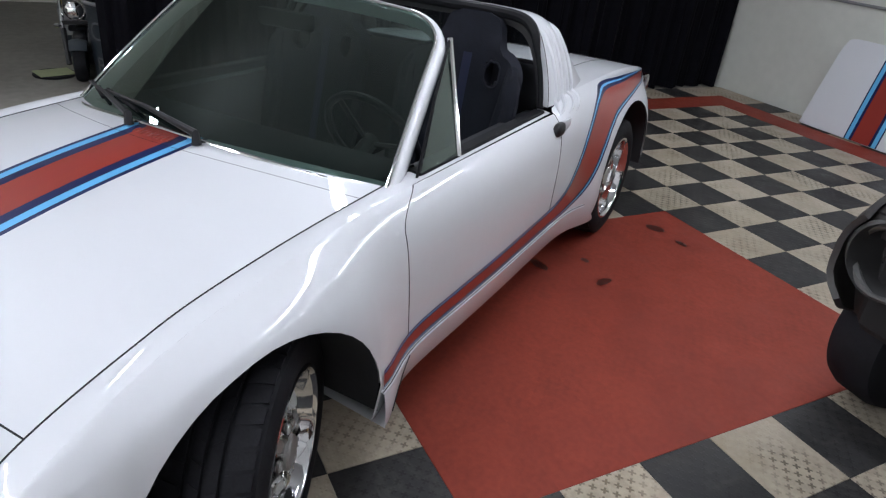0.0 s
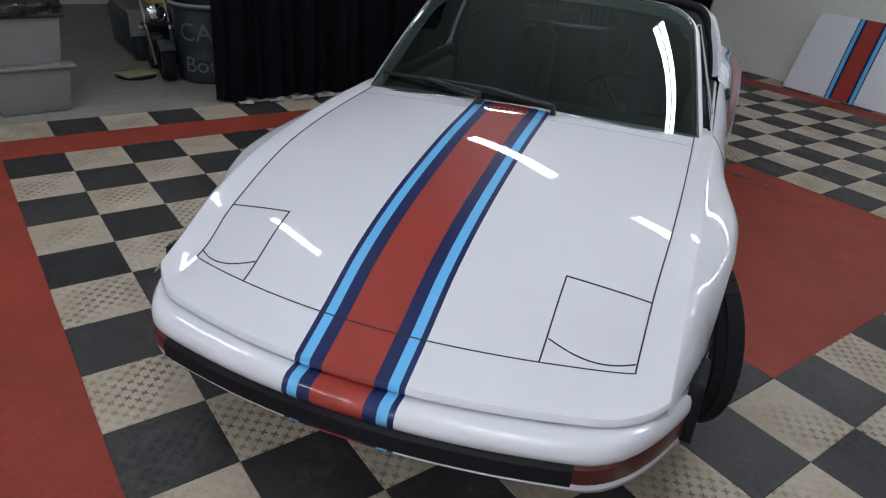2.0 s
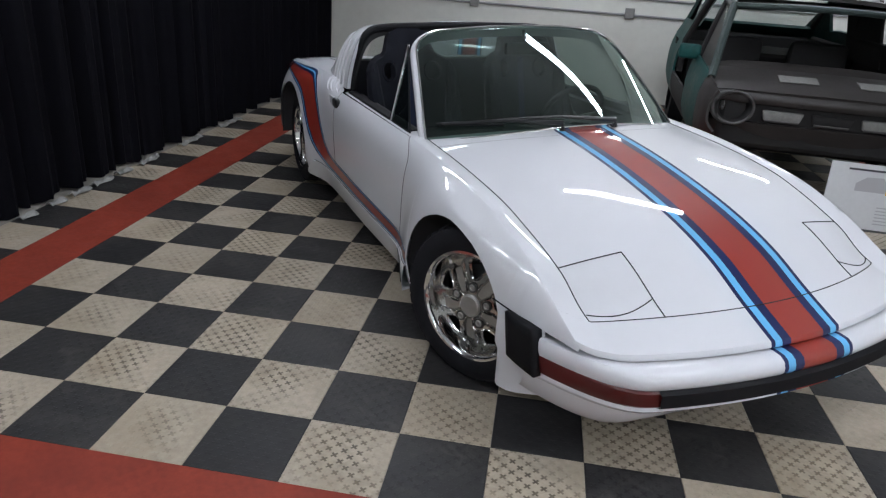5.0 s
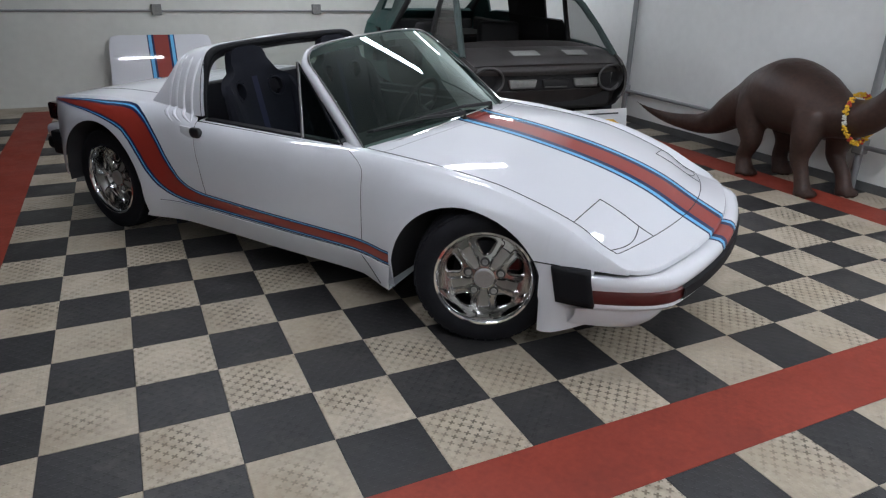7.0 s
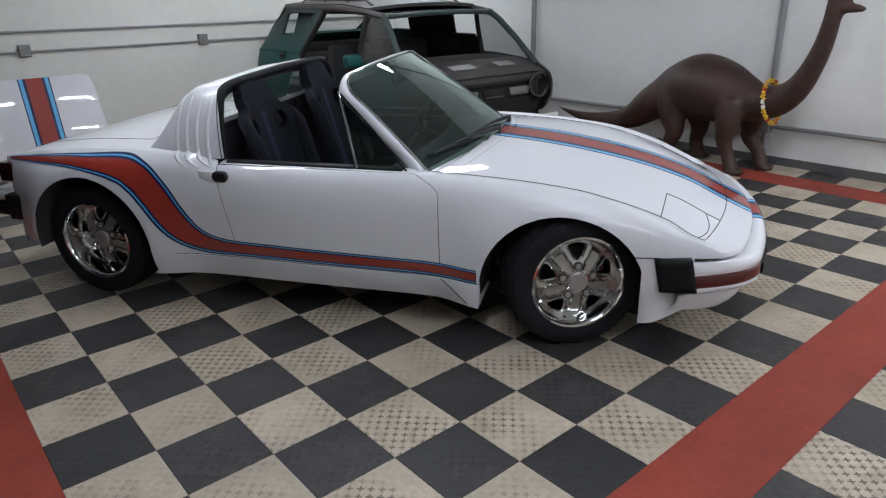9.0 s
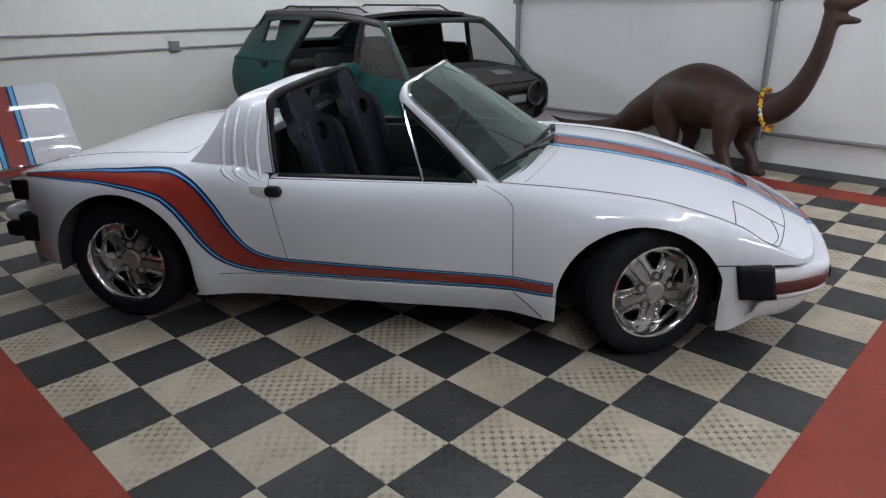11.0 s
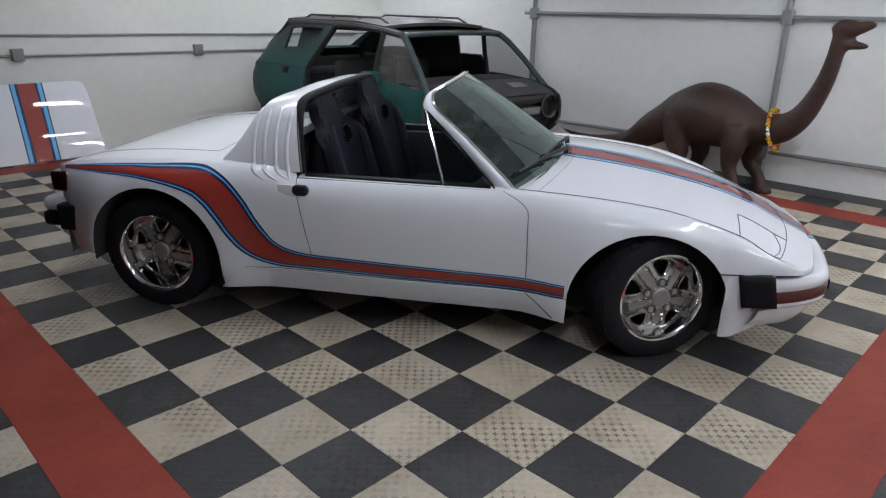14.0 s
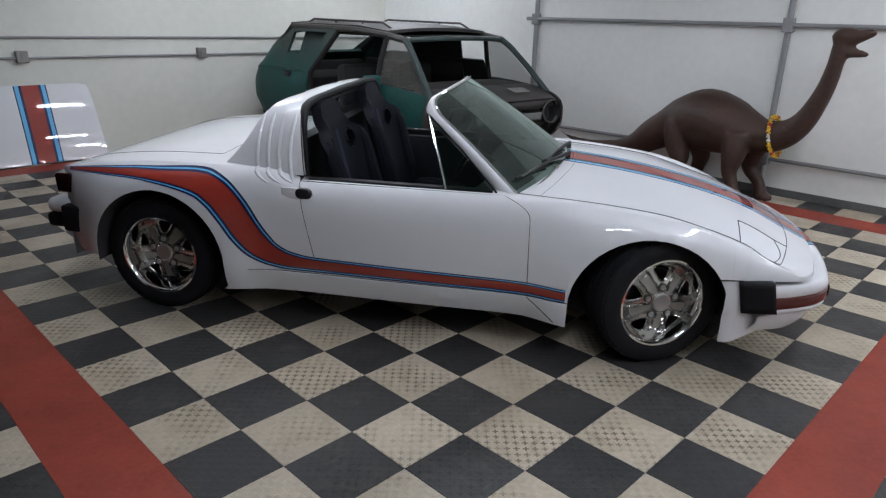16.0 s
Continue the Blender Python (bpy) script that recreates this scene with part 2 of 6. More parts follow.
def ceiling_lamp(x, y, turn=0):
    lamp = thing("ceiling_lamp", "white fluorescent strip lamp with two lit tubes", "ceiling lamp", "fluorescent lamps under the ceiling", at=pose(x, y, LAMP_Z, 0, 0, turn))
    part("housing", box(-0.62, 0.62, -0.017, 0.017, -0.045, 0.0, 0.006), lamp_white, lamp)
    for e in (-0.45, 0.45):
        bm = bmesh.new()
        sweep(bm, [(e, 0, -0.002), (e, 0, CEIL - LAMP_Z)], 0.004, 6)
        part("hanger", bm, conduit_metal, lamp)
    for s in (-0.034, 0.034):
        bm = bmesh.new()
        sweep(bm, [(-0.6, s, -0.066), (0.6, s, -0.066)], 0.019, 12)
        part("tube", bm, tube_glow, lamp, "lit fluorescent tube")
        for e in (-0.61, 0.61):
            part("tube_holder", box(e - 0.008, e + 0.008, s - 0.022, s + 0.022, -0.088, -0.04, 0.003), lamp_white, lamp)
    return lamp


# the last three are added, to brighten the east wall and the grey car
LAMPS = [(0.62, 0.05), (0.95, -2.6), (2.95, -2.6), (3.7, 0.15), (0.85, 2.85), (3.02, 2.88), (2.6, 5.6), (4.95, 5.9), (4.85, -3.0), (4.85, -1.0)]
for x, y in LAMPS:
    ceiling_lamp(x, y)


# ---- the white sports car ----
# its own axes: x ahead from the front axle, y to its left, z up from the floor
LEAN = 1.62           # the body hangs a little lower on its right side
CAR = pose(2.646, 1.130, 0, LEAN, 0, math.degrees(math.atan2(-0.838, 0.545)))
car = thing("sports_car", "white open-top sports car with red and blue racing stripes", "car", at=CAR)

BOW = curve([-0.50, -0.2, 0.1, 0.39, 0.645, 0.77], [0.45, 0.14, 0.06, 0.11, 0.32, 0.27])       # how far the sides lie behind the middle
H_MID = curve([-0.50, -0.2, 0.1, 0.3, 0.476, 0.64, 0.77], [0.82, 0.785, 0.732, 0.683, 0.622, 0.540, 0.478])
H_SEAM = curve([-0.56, -0.3, 0.0, 0.17, 0.34, 0.53, 0.65, 0.77], [0.767, 0.747, 0.709, 0.667, 0.616, 0.548, 0.510, 0.476])
SEAM_Y = 0.638
F_ARCH, F_AZ, F_R = -0.06, 0.290, 0.355
R_ARCH, R_AZ, R_R = -2.495, 0.338, 0.362
WIDE = curve([-3.12, -3.0, -2.75, -2.2, -1.75, -1.2, -0.6, -0.3, 0.1, 0.35, 0.52, 0.62], [0.72, 0.785, 0.82, 0.815, 0.81, 0.815, 0.81, 0.815, 0.81, 0.79, 0.76, 0.74])
RIDGE_Y = 0.725


def ridge_z(f):
    """Height of the upper edge of the car's flank."""
    if f > -0.74:
        return FRONT_RIDGE(f)
    return REAR_RIDGE(f)


FRONT_RIDGE = curve([-0.80, -0.5, -0.2, 0.05, 0.3, 0.5, 0.62], [0.768, 0.759, 0.733, 0.698, 0.624, 0.530, 0.474])
REAR_RIDGE = curve([-3.12, -2.9, -2.5, -2.2, -1.9, -1.74, -0.75], [0.745, 0.788, 0.817, 0.82, 0.815, 0.772, 0.766])


def flank(f, z):
    """Half width of the body at a place along it and a height."""
    zr = ridge_z(f)
    ry = min(RIDGE_Y, WIDE(f) - 0.02)
    y = ry + (WIDE(f) - ry) * (1 - math.exp(-max(zr - z, 0.0) / 0.07)) ** 0.75
    if z < 0.36:
        y -= 0.045 * ((0.36 - z) / 0.2) ** 2
    for fa, za, r, w in ((F_ARCH, F_AZ, F_R, 0.050 - 0.04 * min(max((f - 0.02) / 0.22, 0.0), 1.0)), (R_ARCH, R_AZ, R_R, 0.060)):
        d = math.hypot(f - fa, max(z - za, 0.0)) - r
        if z < za:
            d = abs(f - fa) - r
        if -0.02 < d < 0.4:
            k = min(1.0, max(zr - z, 0.0) / 0.045)
            y += k * k * (3 - 2 * k) * w * math.exp(-(max(d, 0.0) / 0.15) ** 1.9)
    return y


def low_edge(f):
    """Lower edge of the flank: sill, or the wheel arches."""
    for fa, za, r in ((F_ARCH, F_AZ, F_R), (R_ARCH, R_AZ, R_R)):
        if abs(f - fa) < r:
            return za + math.sqrt(max(r * r - (f - fa) ** 2, 0.0))
    if f > F_ARCH:
        k = min(max((f - 0.297) / 0.06, 0.0), 1.0)
        return 0.175 + 0.297 * k * k * (3 - 2 * k)
    if f < R_ARCH:
        return 0.322 + 0.10 * min(1.0, max(0.0, (-2.99 - f) / 0.12)) ** 1.5
    k = min(max((f + 2.135) / 0.12, 0.0), 1.0)
    return 0.203 + 0.108 * k if f < -1.0 else 0.195


def arch_steps(fa, r):
    return [fa - r * math.cos(math.pi * k / 22) for k in range(23)]


def side_panel(fs, zlow=None, zhigh=None, rows=14, shrink=0.0):
    """Flank between two heights over the given places, left side."""
    def fn(f, v):
        hi = zhigh(f) if zhigh else ridge_z(f)
        lo = zlow(f) if zlow else low_edge(f)
        z = hi + (lo - hi) * v
        return (f, flank(f, z) - shrink, z)
    return grid(fn, fs, [v ** 0.8 for v in lin(0, 1, rows)], flip=False)


# lids and nose: the top of the front, from the middle out to the ridge
def top_x(s, a):
    """Where a station of the top lies at a distance a from the middle; the corners of the nose are rounded off."""
    k = min(max((s - 0.5) / 0.27, 0.0), 1.0)
    return s - BOW(s) * a * a - 0.055 * k * k * max(0.0, (a - 0.58) / 0.145) ** 2


SPREAD = curve([-0.56, -0.2, 0.1, 0.376, 0.6], [0.040, 0.034, 0.022, 0.004, 0.0])     # the seam runs wider towards the screen


def top_point(s, y):
    a = abs(y)
    edge_y = SEAM_Y * (1 + SPREAD(s))
    if a <= SEAM_Y:
        k = max(0.0, (a - 0.3) / (SEAM_Y - 0.3))
        yo = y * (1 + SPREAD(s) * k * k * (3 - 2 * k))
        z = H_MID(s) - (H_MID(s) - H_SEAM(s)) * (a / SEAM_Y) ** 2.3
    else:
        x = top_x(s, a)
        t = (a - SEAM_Y) / (RIDGE_Y - SEAM_Y)
        z = H_SEAM(s) * (1 - t) + FRONT_RIDGE(x) * t + 0.004 * math.sin(t * math.pi)
        yo = math.copysign(edge_y + t * (RIDGE_Y - edge_y), y)
    return (top_x(s, a), yo, z)


HOOD_FRONT, HOOD_BACK = 0.652, -0.43
LAMP_IN, LAMP_BACK = 0.418, 0.376
GAP = 0.0016

back_s = lin(HOOD_BACK, LAMP_BACK - GAP, 34)
v1 = grid(top_point, back_s + lin(LAMP_BACK - GAP, HOOD_FRONT - GAP, 14)[1:], lin(-LAMP_IN + GAP, LAMP_IN - GAP, 31))
v2 = grid(top_point, back_s, lin(LAMP_IN - GAP, SEAM_Y - GAP, 8))
v3 = mirror_y(*v2)
me = mesh_of("front_lid", *join(v1, v2, v3))
bm = bmesh.new()
bm.from_mesh(me)
bmesh.ops.remove_doubles(bm, verts=bm.verts, dist=0.0004)
bmesh.ops.recalc_face_normals(bm, faces=bm.faces)
me = bpy.data.meshes.new("front_lid")
bm.to_mesh(me)
facing(me, (0, 0, 1))
bm = me
lid = thick(part("front_lid", bm, paint_striped, car, "white luggage lid with the centre stripe"), 0.004)

# headlamp covers with the curved cut across their front
for sgn in (1, -1):
    def cover(s, y, sgn=sgn):
        return top_point(s, sgn * y)
    vf = grid(cover, lin(LAMP_BACK + GAP, HOOD_FRONT - GAP, 12), lin(LAMP_IN + GAP, SEAM_Y - GAP, 10), flip=sgn < 0)
    cov = thick(part("headlamp_cover", facing(mesh_of("headlamp_cover", *vf), (0, 0, 1)), paint_white, car, "closed white pop-up headlamp cover"), 0.004)
    bm = bmesh.new()
    arc = []
    for k in range(17):
        t = k / 16
        y = LAMP_IN + 0.004 + (SEAM_Y - LAMP_IN - 0.008) * t
        s = 0.585 + 0.05 * math.sin(t * math.pi * 0.72)
        p = Vector(top_point(s, sgn * y))
        arc.append(p + Vector((0, 0, 0.0005)))
    sweep(bm, arc, 0.0020, 6)
    part("seam", bm, seam_grey, cov, "curved dark seam")

DOOR_F = lambda z: -0.604 - 0.02 * max(0.0, (z - 0.3)) - 0.125 * max(0.0, (z - 0.675) / 0.091) ** 2.3
DOOR_R = lambda z: -1.66 - 0.085 * max(0.0, (z - 0.36) / 0.39)
SILL = 0.310          # upper edge of the sill cover

# nose panel ahead of the lid, cowl panel behind it, fender tops
def nose_point(s, y):
    if s <= 0.77:
        return top_point(s, y)
    p = top_point(0.77, y)
    k = (s - 0.77) / 0.02
    return (p[0] + 0.006 * math.sin(k * math.pi / 2), p[1], p[2] - 0.018 * k)


NOSE_Y = lin(0.0, 0.56, 19) + lin(0.575, RIDGE_Y, 14)
nose = grid(nose_point, lin(HOOD_FRONT + GAP, 0.77, 10) + [0.772, 0.775, 0.779, 0.784, 0.79], [s_ * y for s_ in (-1,) for y in NOSE_Y[::-1]] + NOSE_Y[1:])
part("nose_panel", mesh_of("nose_panel", *nose), paint_striped, car)
cowl = grid(top_point, lin(-0.527, HOOD_BACK - GAP, 6), lin(-SEAM_Y, SEAM_Y, 41))
part("cowl_panel", mesh_of("cowl_panel", *cowl), paint_striped, car)
for sgn in (1, -1):
    def ft(s, y, sgn=sgn):
        return top_point(s, sgn * y)
    vf = grid(ft, lin(-0.56, HOOD_FRONT + GAP, 40), lin(SEAM_Y, RIDGE_Y, 6), flip=sgn < 0)
    fs = lin(-0.598, -0.47, 6) + lin(-0.47, F_ARCH - F_R, 4)[1:-1] + arch_steps(F_ARCH, F_R) + lin(F_ARCH + F_R, 0.60, 12)[1:]
    def ff(f, v):
        hi, lo = ridge_z(f), low_edge(f)
        z = hi + (lo - hi) * v ** 1.5
        if f < -0.47:
            k = min(1.0, (-0.47 - f) / 0.128)
            for _ in range(6):
                x = -0.47 + k * (DOOR_F(z) + GAP + 0.47)
                z = ridge_z(x) + (lo - ridge_z(x)) * v ** 1.5
        else:
            x = f
        return (x, flank(x, z), z)
    sv = grid(ff, fs, lin(0, 1, 24))
    if sgn < 0:
        sv = mirror_y(*sv)
    bm = bmesh.new()
    bm.from_mesh(mesh_of("fender", *join(vf, sv)))
    bmesh.ops.remove_doubles(bm, verts=bm.verts, dist=0.0006)
    bmesh.ops.recalc_face_normals(bm, faces=bm.faces)
    part("front_fender", bm, paint_white, car)

# thin dark lines along the joints of lid and lamp covers, for their shaded gaps
for sgn in (1, -1):
    lines = [[(s, SEAM_Y) for s in lin(-0.5, HOOD_FRONT, 50)],
             [(s, LAMP_IN) for s in lin(LAMP_BACK, HOOD_FRONT, 14)],
             [(LAMP_BACK, y) for y in lin(LAMP_IN, SEAM_Y, 12)]]
    for ln in lines:
        bm = bmesh.new()
        sweep(bm, [Vector(top_point(s, sgn * y)) + Vector((0, 0, 0.0006)) for s, y in ln], 0.0021, 6)
        part("joint_seal", bm, seam_grey, lid)
bm = bmesh.new()
sweep(bm, [Vector(top_point(HOOD_FRONT, y)) - Vector((0, 0, 0.0006)) for y in lin(-SEAM_Y, SEAM_Y, 60)], 0.0020, 6)
part("joint_seal", bm, seam_grey, lid)

# the dark tray under the gaps
tray = grid(lambda s, y: tuple(Vector(top_point(s, y)) - Vector((0, 0, 0.012))), lin(-0.5, 0.74, 24), lin(-0.69, 0.69, 21))
part("inner_panel", mesh_of("inner_panel", *tray), dark_gap, car)

# ---- doors, sills, quarters ----
for sgn in (1, -1):
    def door_fn(u, v, sgn=sgn):
        z = 0.3125 + (0.766 - 0.3125) * (1 - (1 - v) ** 1.5)
        f = DOOR_R(z) + GAP + (DOOR_F(z) - GAP - DOOR_R(z) - GAP) * u
        return (f, sgn * flank(f, z), z)
    vf = grid(door_fn, lin(0, 1, 30), lin(0, 1, 18), flip=sgn > 0)
    door = thick(part("door", facing(mesh_of("door", *vf), (0, sgn, 0)), paint_white, car), 0.004)
    for edge_at in (lambda z: DOOR_F(z), lambda z: DOOR_R(z)):
        bm = bmesh.new()
        sweep(bm, [(edge_at(z), sgn * (flank(edge_at(z), z) + 0.0003), z) for z in lin(0.3125, 0.66, 14) + lin(0.67, 0.765, 12)], 0.0013, 6)
        part("door_seam", bm, seam_grey, door, "dark door seam")
    # top edge of the door, rounding in to the glass channel
    vf = grid(lambda u, v, sgn=sgn: (DOOR_R(0.766) + (DOOR_F(0.766) - DOOR_R(0.766)) * u, sgn * (RIDGE_Y - 0.001 - 0.055 * v), 0.766 + 0.008 * math.sin(v * math.pi * 0.6)), lin(0, 1, 12), lin(0, 1, 6))
    part("door_top", mesh_of("door_top", *vf), paint_white, door)
    part("window_channel", box(-1.72, -0.80, min(sgn * 0.665, sgn * 0.712), max(sgn * 0.665, sgn * 0.712), 0.74, 0.779, 0.004), black_rubber, door, "black rubber glass channel")
    bm = bmesh.new()
    bx(bm, -0.042, 0.042, -0.042, 0.042, -0.027, 0.027, 0.0262, 5)
    bmesh.ops.transform(bm, matrix=Matrix.Translation((-1.714, 0, 0)) @ Matrix.Diagonal((1, 0.4, 1, 1)), verts=bm.verts)
    hy = flank(-1.71, 0.715)
    hnd = part("door_handle", bm, black_trim, door, "black door handle in a white recess")
    hnd.location = (0.0, sgn * (hy + 0.004), 0.719)
    bm = box(-1.835, -1.742, -0.006, 0.004, -0.03, 0.03, 0.004, 2)
    rec = part("handle_recess", bm, paint_white, door)
    rec.location = (0.005, sgn * (flank(-1.79, 0.715) + 0.001), 0.715)
    # filler strip behind the door gaps
    vf = side_panel(lin(-1.86, -0.5, 24), lambda f: 0.29, lambda f: 0.757, 10, 0.006)
    if sgn < 0:
        vf = mirror_y(*vf)
    part("door_frame", mesh_of("door_frame", *vf), dark_gap, car)
    # sill cover under the door, its rear end slanting up from the flare
    def rock(u, v, sgn=sgn):
        z = SILL - (SILL - 0.198) * v
        f = (-2.015 - 0.135 * v) + (F_ARCH - F_R + 2.015 + 0.135 * v) * u
        k = 0.0 if f < -0.62 else (f + 0.62) / 0.19
        return (f, sgn * (flank(f, z) + 0.012 + 0.03 * k * v), z)
    us = [0.0, 0.006] + lin(0.03, 1, 34)
    vf = grid(rock, us, lin(0, 1, 7), flip=sgn < 0)
    vb = grid(lambda u, v, sgn=sgn: (rock(u, 1.0)[0], sgn * (abs(rock(u, 1.0)[1]) - 0.25 * v), 0.198 + 0.02 * v), us, lin(0, 1, 4), flip=sgn < 0)
    vt = grid(lambda u, v, sgn=sgn: (rock(u, 0.0)[0], sgn * (abs(rock(u, 0.0)[1]) - 0.016 * (1 - v)), SILL + 0.005 * (1 - v)), us, lin(0, 1, 2), flip=sgn > 0)
    ve = grid(lambda u, v, sgn=sgn: (rock(0, v)[0] - 0.001 * u, sgn * (abs(rock(0, v)[1]) - 0.014 * u), rock(0, v)[2]), lin(0, 1, 2), lin(0, 1, 7))
    bm = bmesh.new()
    bm.from_mesh(mesh_of("rocker", *join(vf, vb, vt, ve)))
    bmesh.ops.remove_doubles(bm, verts=bm.verts, dist=0.0005)
    bmesh.ops.recalc_face_normals(bm, faces=bm.faces)
    sill = part("rocker_panel", bm, paint_white, car)
    bm = bmesh.new()
    sweep(bm, [Vector(rock(u, 0.0)) + Vector((0, sgn * -0.004, 0.0045)) for u in us], 0.0014, 6)
    part("sill_joint", bm, seam_grey, sill)
    # rear quarter
    def quarter_hi(f):
        return ridge_z(f)
    fs = lin(-3.10, R_ARCH - R_R, 16)[:-1] + arch_steps(R_ARCH, R_R) + [-2.12, -2.09, -2.06, -2.035] + lin(-2.01, -1.80, 8)
    def qf(f, v, sgn=sgn):
        hi, lo = ridge_z(f), low_edge(f)
        z = hi + (lo - hi) * v ** 1.5
        if f > -1.9:                      # follow the slanted door edge
            k = (f + 1.9) / 0.1
            x = -1.9 + k * (DOOR_R(z) - GAP + 1.9)
        else:
            x = f
        return (x, sgn * flank(x, z), z)
    vf = grid(qf, fs, lin(0, 1, 22), flip=False)
    bm = bmesh.new()
    bm.from_mesh(mesh_of("quarter", *vf))
    bmesh.ops.recalc_face_normals(bm, faces=bm.faces)
    part("rear_quarter", bm, paint_white, car)

# ---- rear deck and tail ----
DECK = curve([-3.10, -2.9, -2.5, -2.2, -1.9], [0.748, 0.802, 0.838, 0.843, 0.838])
def deck_fn(f, y):
    a = abs(y)
    ry = min(RIDGE_Y, WIDE(f) - 0.02)
    t = a / RIDGE_Y
    return (f, y / RIDGE_Y * ry, DECK(f) + (ridge_z(f) - DECK(f)) * t ** 3)
part("engine_deck", mesh_of("engine_deck", *grid(deck_fn, lin(-3.10, -1.86, 30), lin(-RIDGE_Y, RIDGE_Y, 33))), paint_white, car)
bm = bmesh.new()
for y in (-0.56, 0.56):
    sweep(bm, [Vector(deck_fn(f, y)) + Vector((0, 0, 0.0005)) for f in lin(-3.06, -2.25, 16)], 0.0012, 6)
sweep(bm, [Vector(deck_fn(-2.25, y)) + Vector((0, 0, 0.0005)) for y in lin(-0.56, 0.56, 21)], 0.0012, 6)
part("lid_seam", bm, dark_gap, car, "dark seam of the rear lid")
def tail_fn(y, v):
    p = deck_fn(-3.10, y)
    return (-3.10 - 0.035 * math.sin(v * math.pi * 0.6), p[1], p[2] + (0.24 - p[2]) * v)
part("tail_panel", mesh_of("tail_panel", *grid(tail_fn, lin(-RIDGE_Y, RIDGE_Y, 31), lin(0, 1, 10))), paint_white, car)
for sgn in (1, -1):
    bm = box(-3.135, -3.025, min(sgn * 0.36, sgn * 0.768), max(sgn * 0.36, sgn * 0.768), 0.612, 0.722, 0.016, 3)
    part("tail_lamp", bm, tail_lens, car, "dark tail lamp cluster")
bm = bmesh.new()
bx(bm, -3.225, -3.06, -0.765, 0.765, 0.492, 0.575, 0.035, 4)
rb = part("rear_bumper", bm, paint_white, car, "white rear bumper with black lower band and end pads")
part("bumper_band", box(-3.235, -3.07, -0.768, 0.768, 0.412, 0.494, 0.025, 3), black_rubber, rb, "black rubber lower band")
for sgn in (1, -1):
    bm = box(-3.10, -2.962, min(sgn * 0.66, sgn * 0.806), max(sgn * 0.66, sgn * 0.806), 0.408, 0.555, 0.014, 2)
    for v in bm.verts:                    # its front edge slants
        v.co.x -= 0.05 * (0.555 - v.co.z) * (1 if v.co.x > -3.03 else 0)
    part("bumper_pad", bm, black_rubber, rb, "black rubber end pad")

# ---- front bumper, valance ----
def nose_line(y, out=0.0):
    """Plan line of the bumper: ahead in the middle, swept back at the ends."""
    a = abs(y)
    return 0.834 + out - 0.075 * (a / 0.57) ** 2 - 0.26 * max(0.0, (a - 0.56) / 0.24) ** 2.2


def band(yl, prof):
    """A strip across the nose: prof holds (offset ahead, height) pairs."""
    return grid(lambda y, k: (nose_line(y, prof[k][0]), y, prof[k][1]), yl, list(range(len(prof))))


BW = 0.785
ybump = [BW * math.sin(t) for t in lin(-math.pi / 2, math.pi / 2, 49)]
bumper = part("front_bumper", mesh_of("front_bumper", *band(ybump, [(-0.15, 0.442), (-0.10, 0.450), (-0.05, 0.455), (-0.022, 0.453), (-0.006, 0.443), (0.002, 0.426), (0.003, 0.412), (-0.004, 0.400)])), paint_striped, car, "white front bumper with the stripe running over it")
part("bumper_strip", mesh_of("bumper_strip", *band([y for y in ybump if abs(y) < 0.56], [(-0.004, 0.400), (0.012, 0.392), (0.014, 0.35), (-0.002, 0.342)])), black_rubber, bumper, "black rubber strip")
for sgn in (1, -1):
    yl = [sgn * y for y in lin(0.54, 0.784, 16)]
    part("indicator_lens", mesh_of("indicator_lens", *band(yl, [(-0.004, 0.400), (0.004, 0.393), (0.004, 0.35), (-0.004, 0.342)])), red_lens, bumper, "dark red indicator lens")
part("bumper_lower", mesh_of("bumper_lower", *band(ybump, [(-0.004, 0.342), (0.0, 0.330), (-0.012, 0.318), (-0.04, 0.308), (-0.09, 0.300)])), paint_striped, bumper)
def valance_fn(y, v):
    a = abs(y)
    set_back = -0.085 * (1 - (a / 0.80) ** 2) - 0.012
    drop = 0.315 - (0.135 - 0.055 * (a / 0.80) ** 3) * v
    return (nose_line(y, set_back - 0.10 * v ** 2.2 * (1 - 0.6 * (a / 0.80) ** 2)), y * (1 - 0.02 * v), drop)


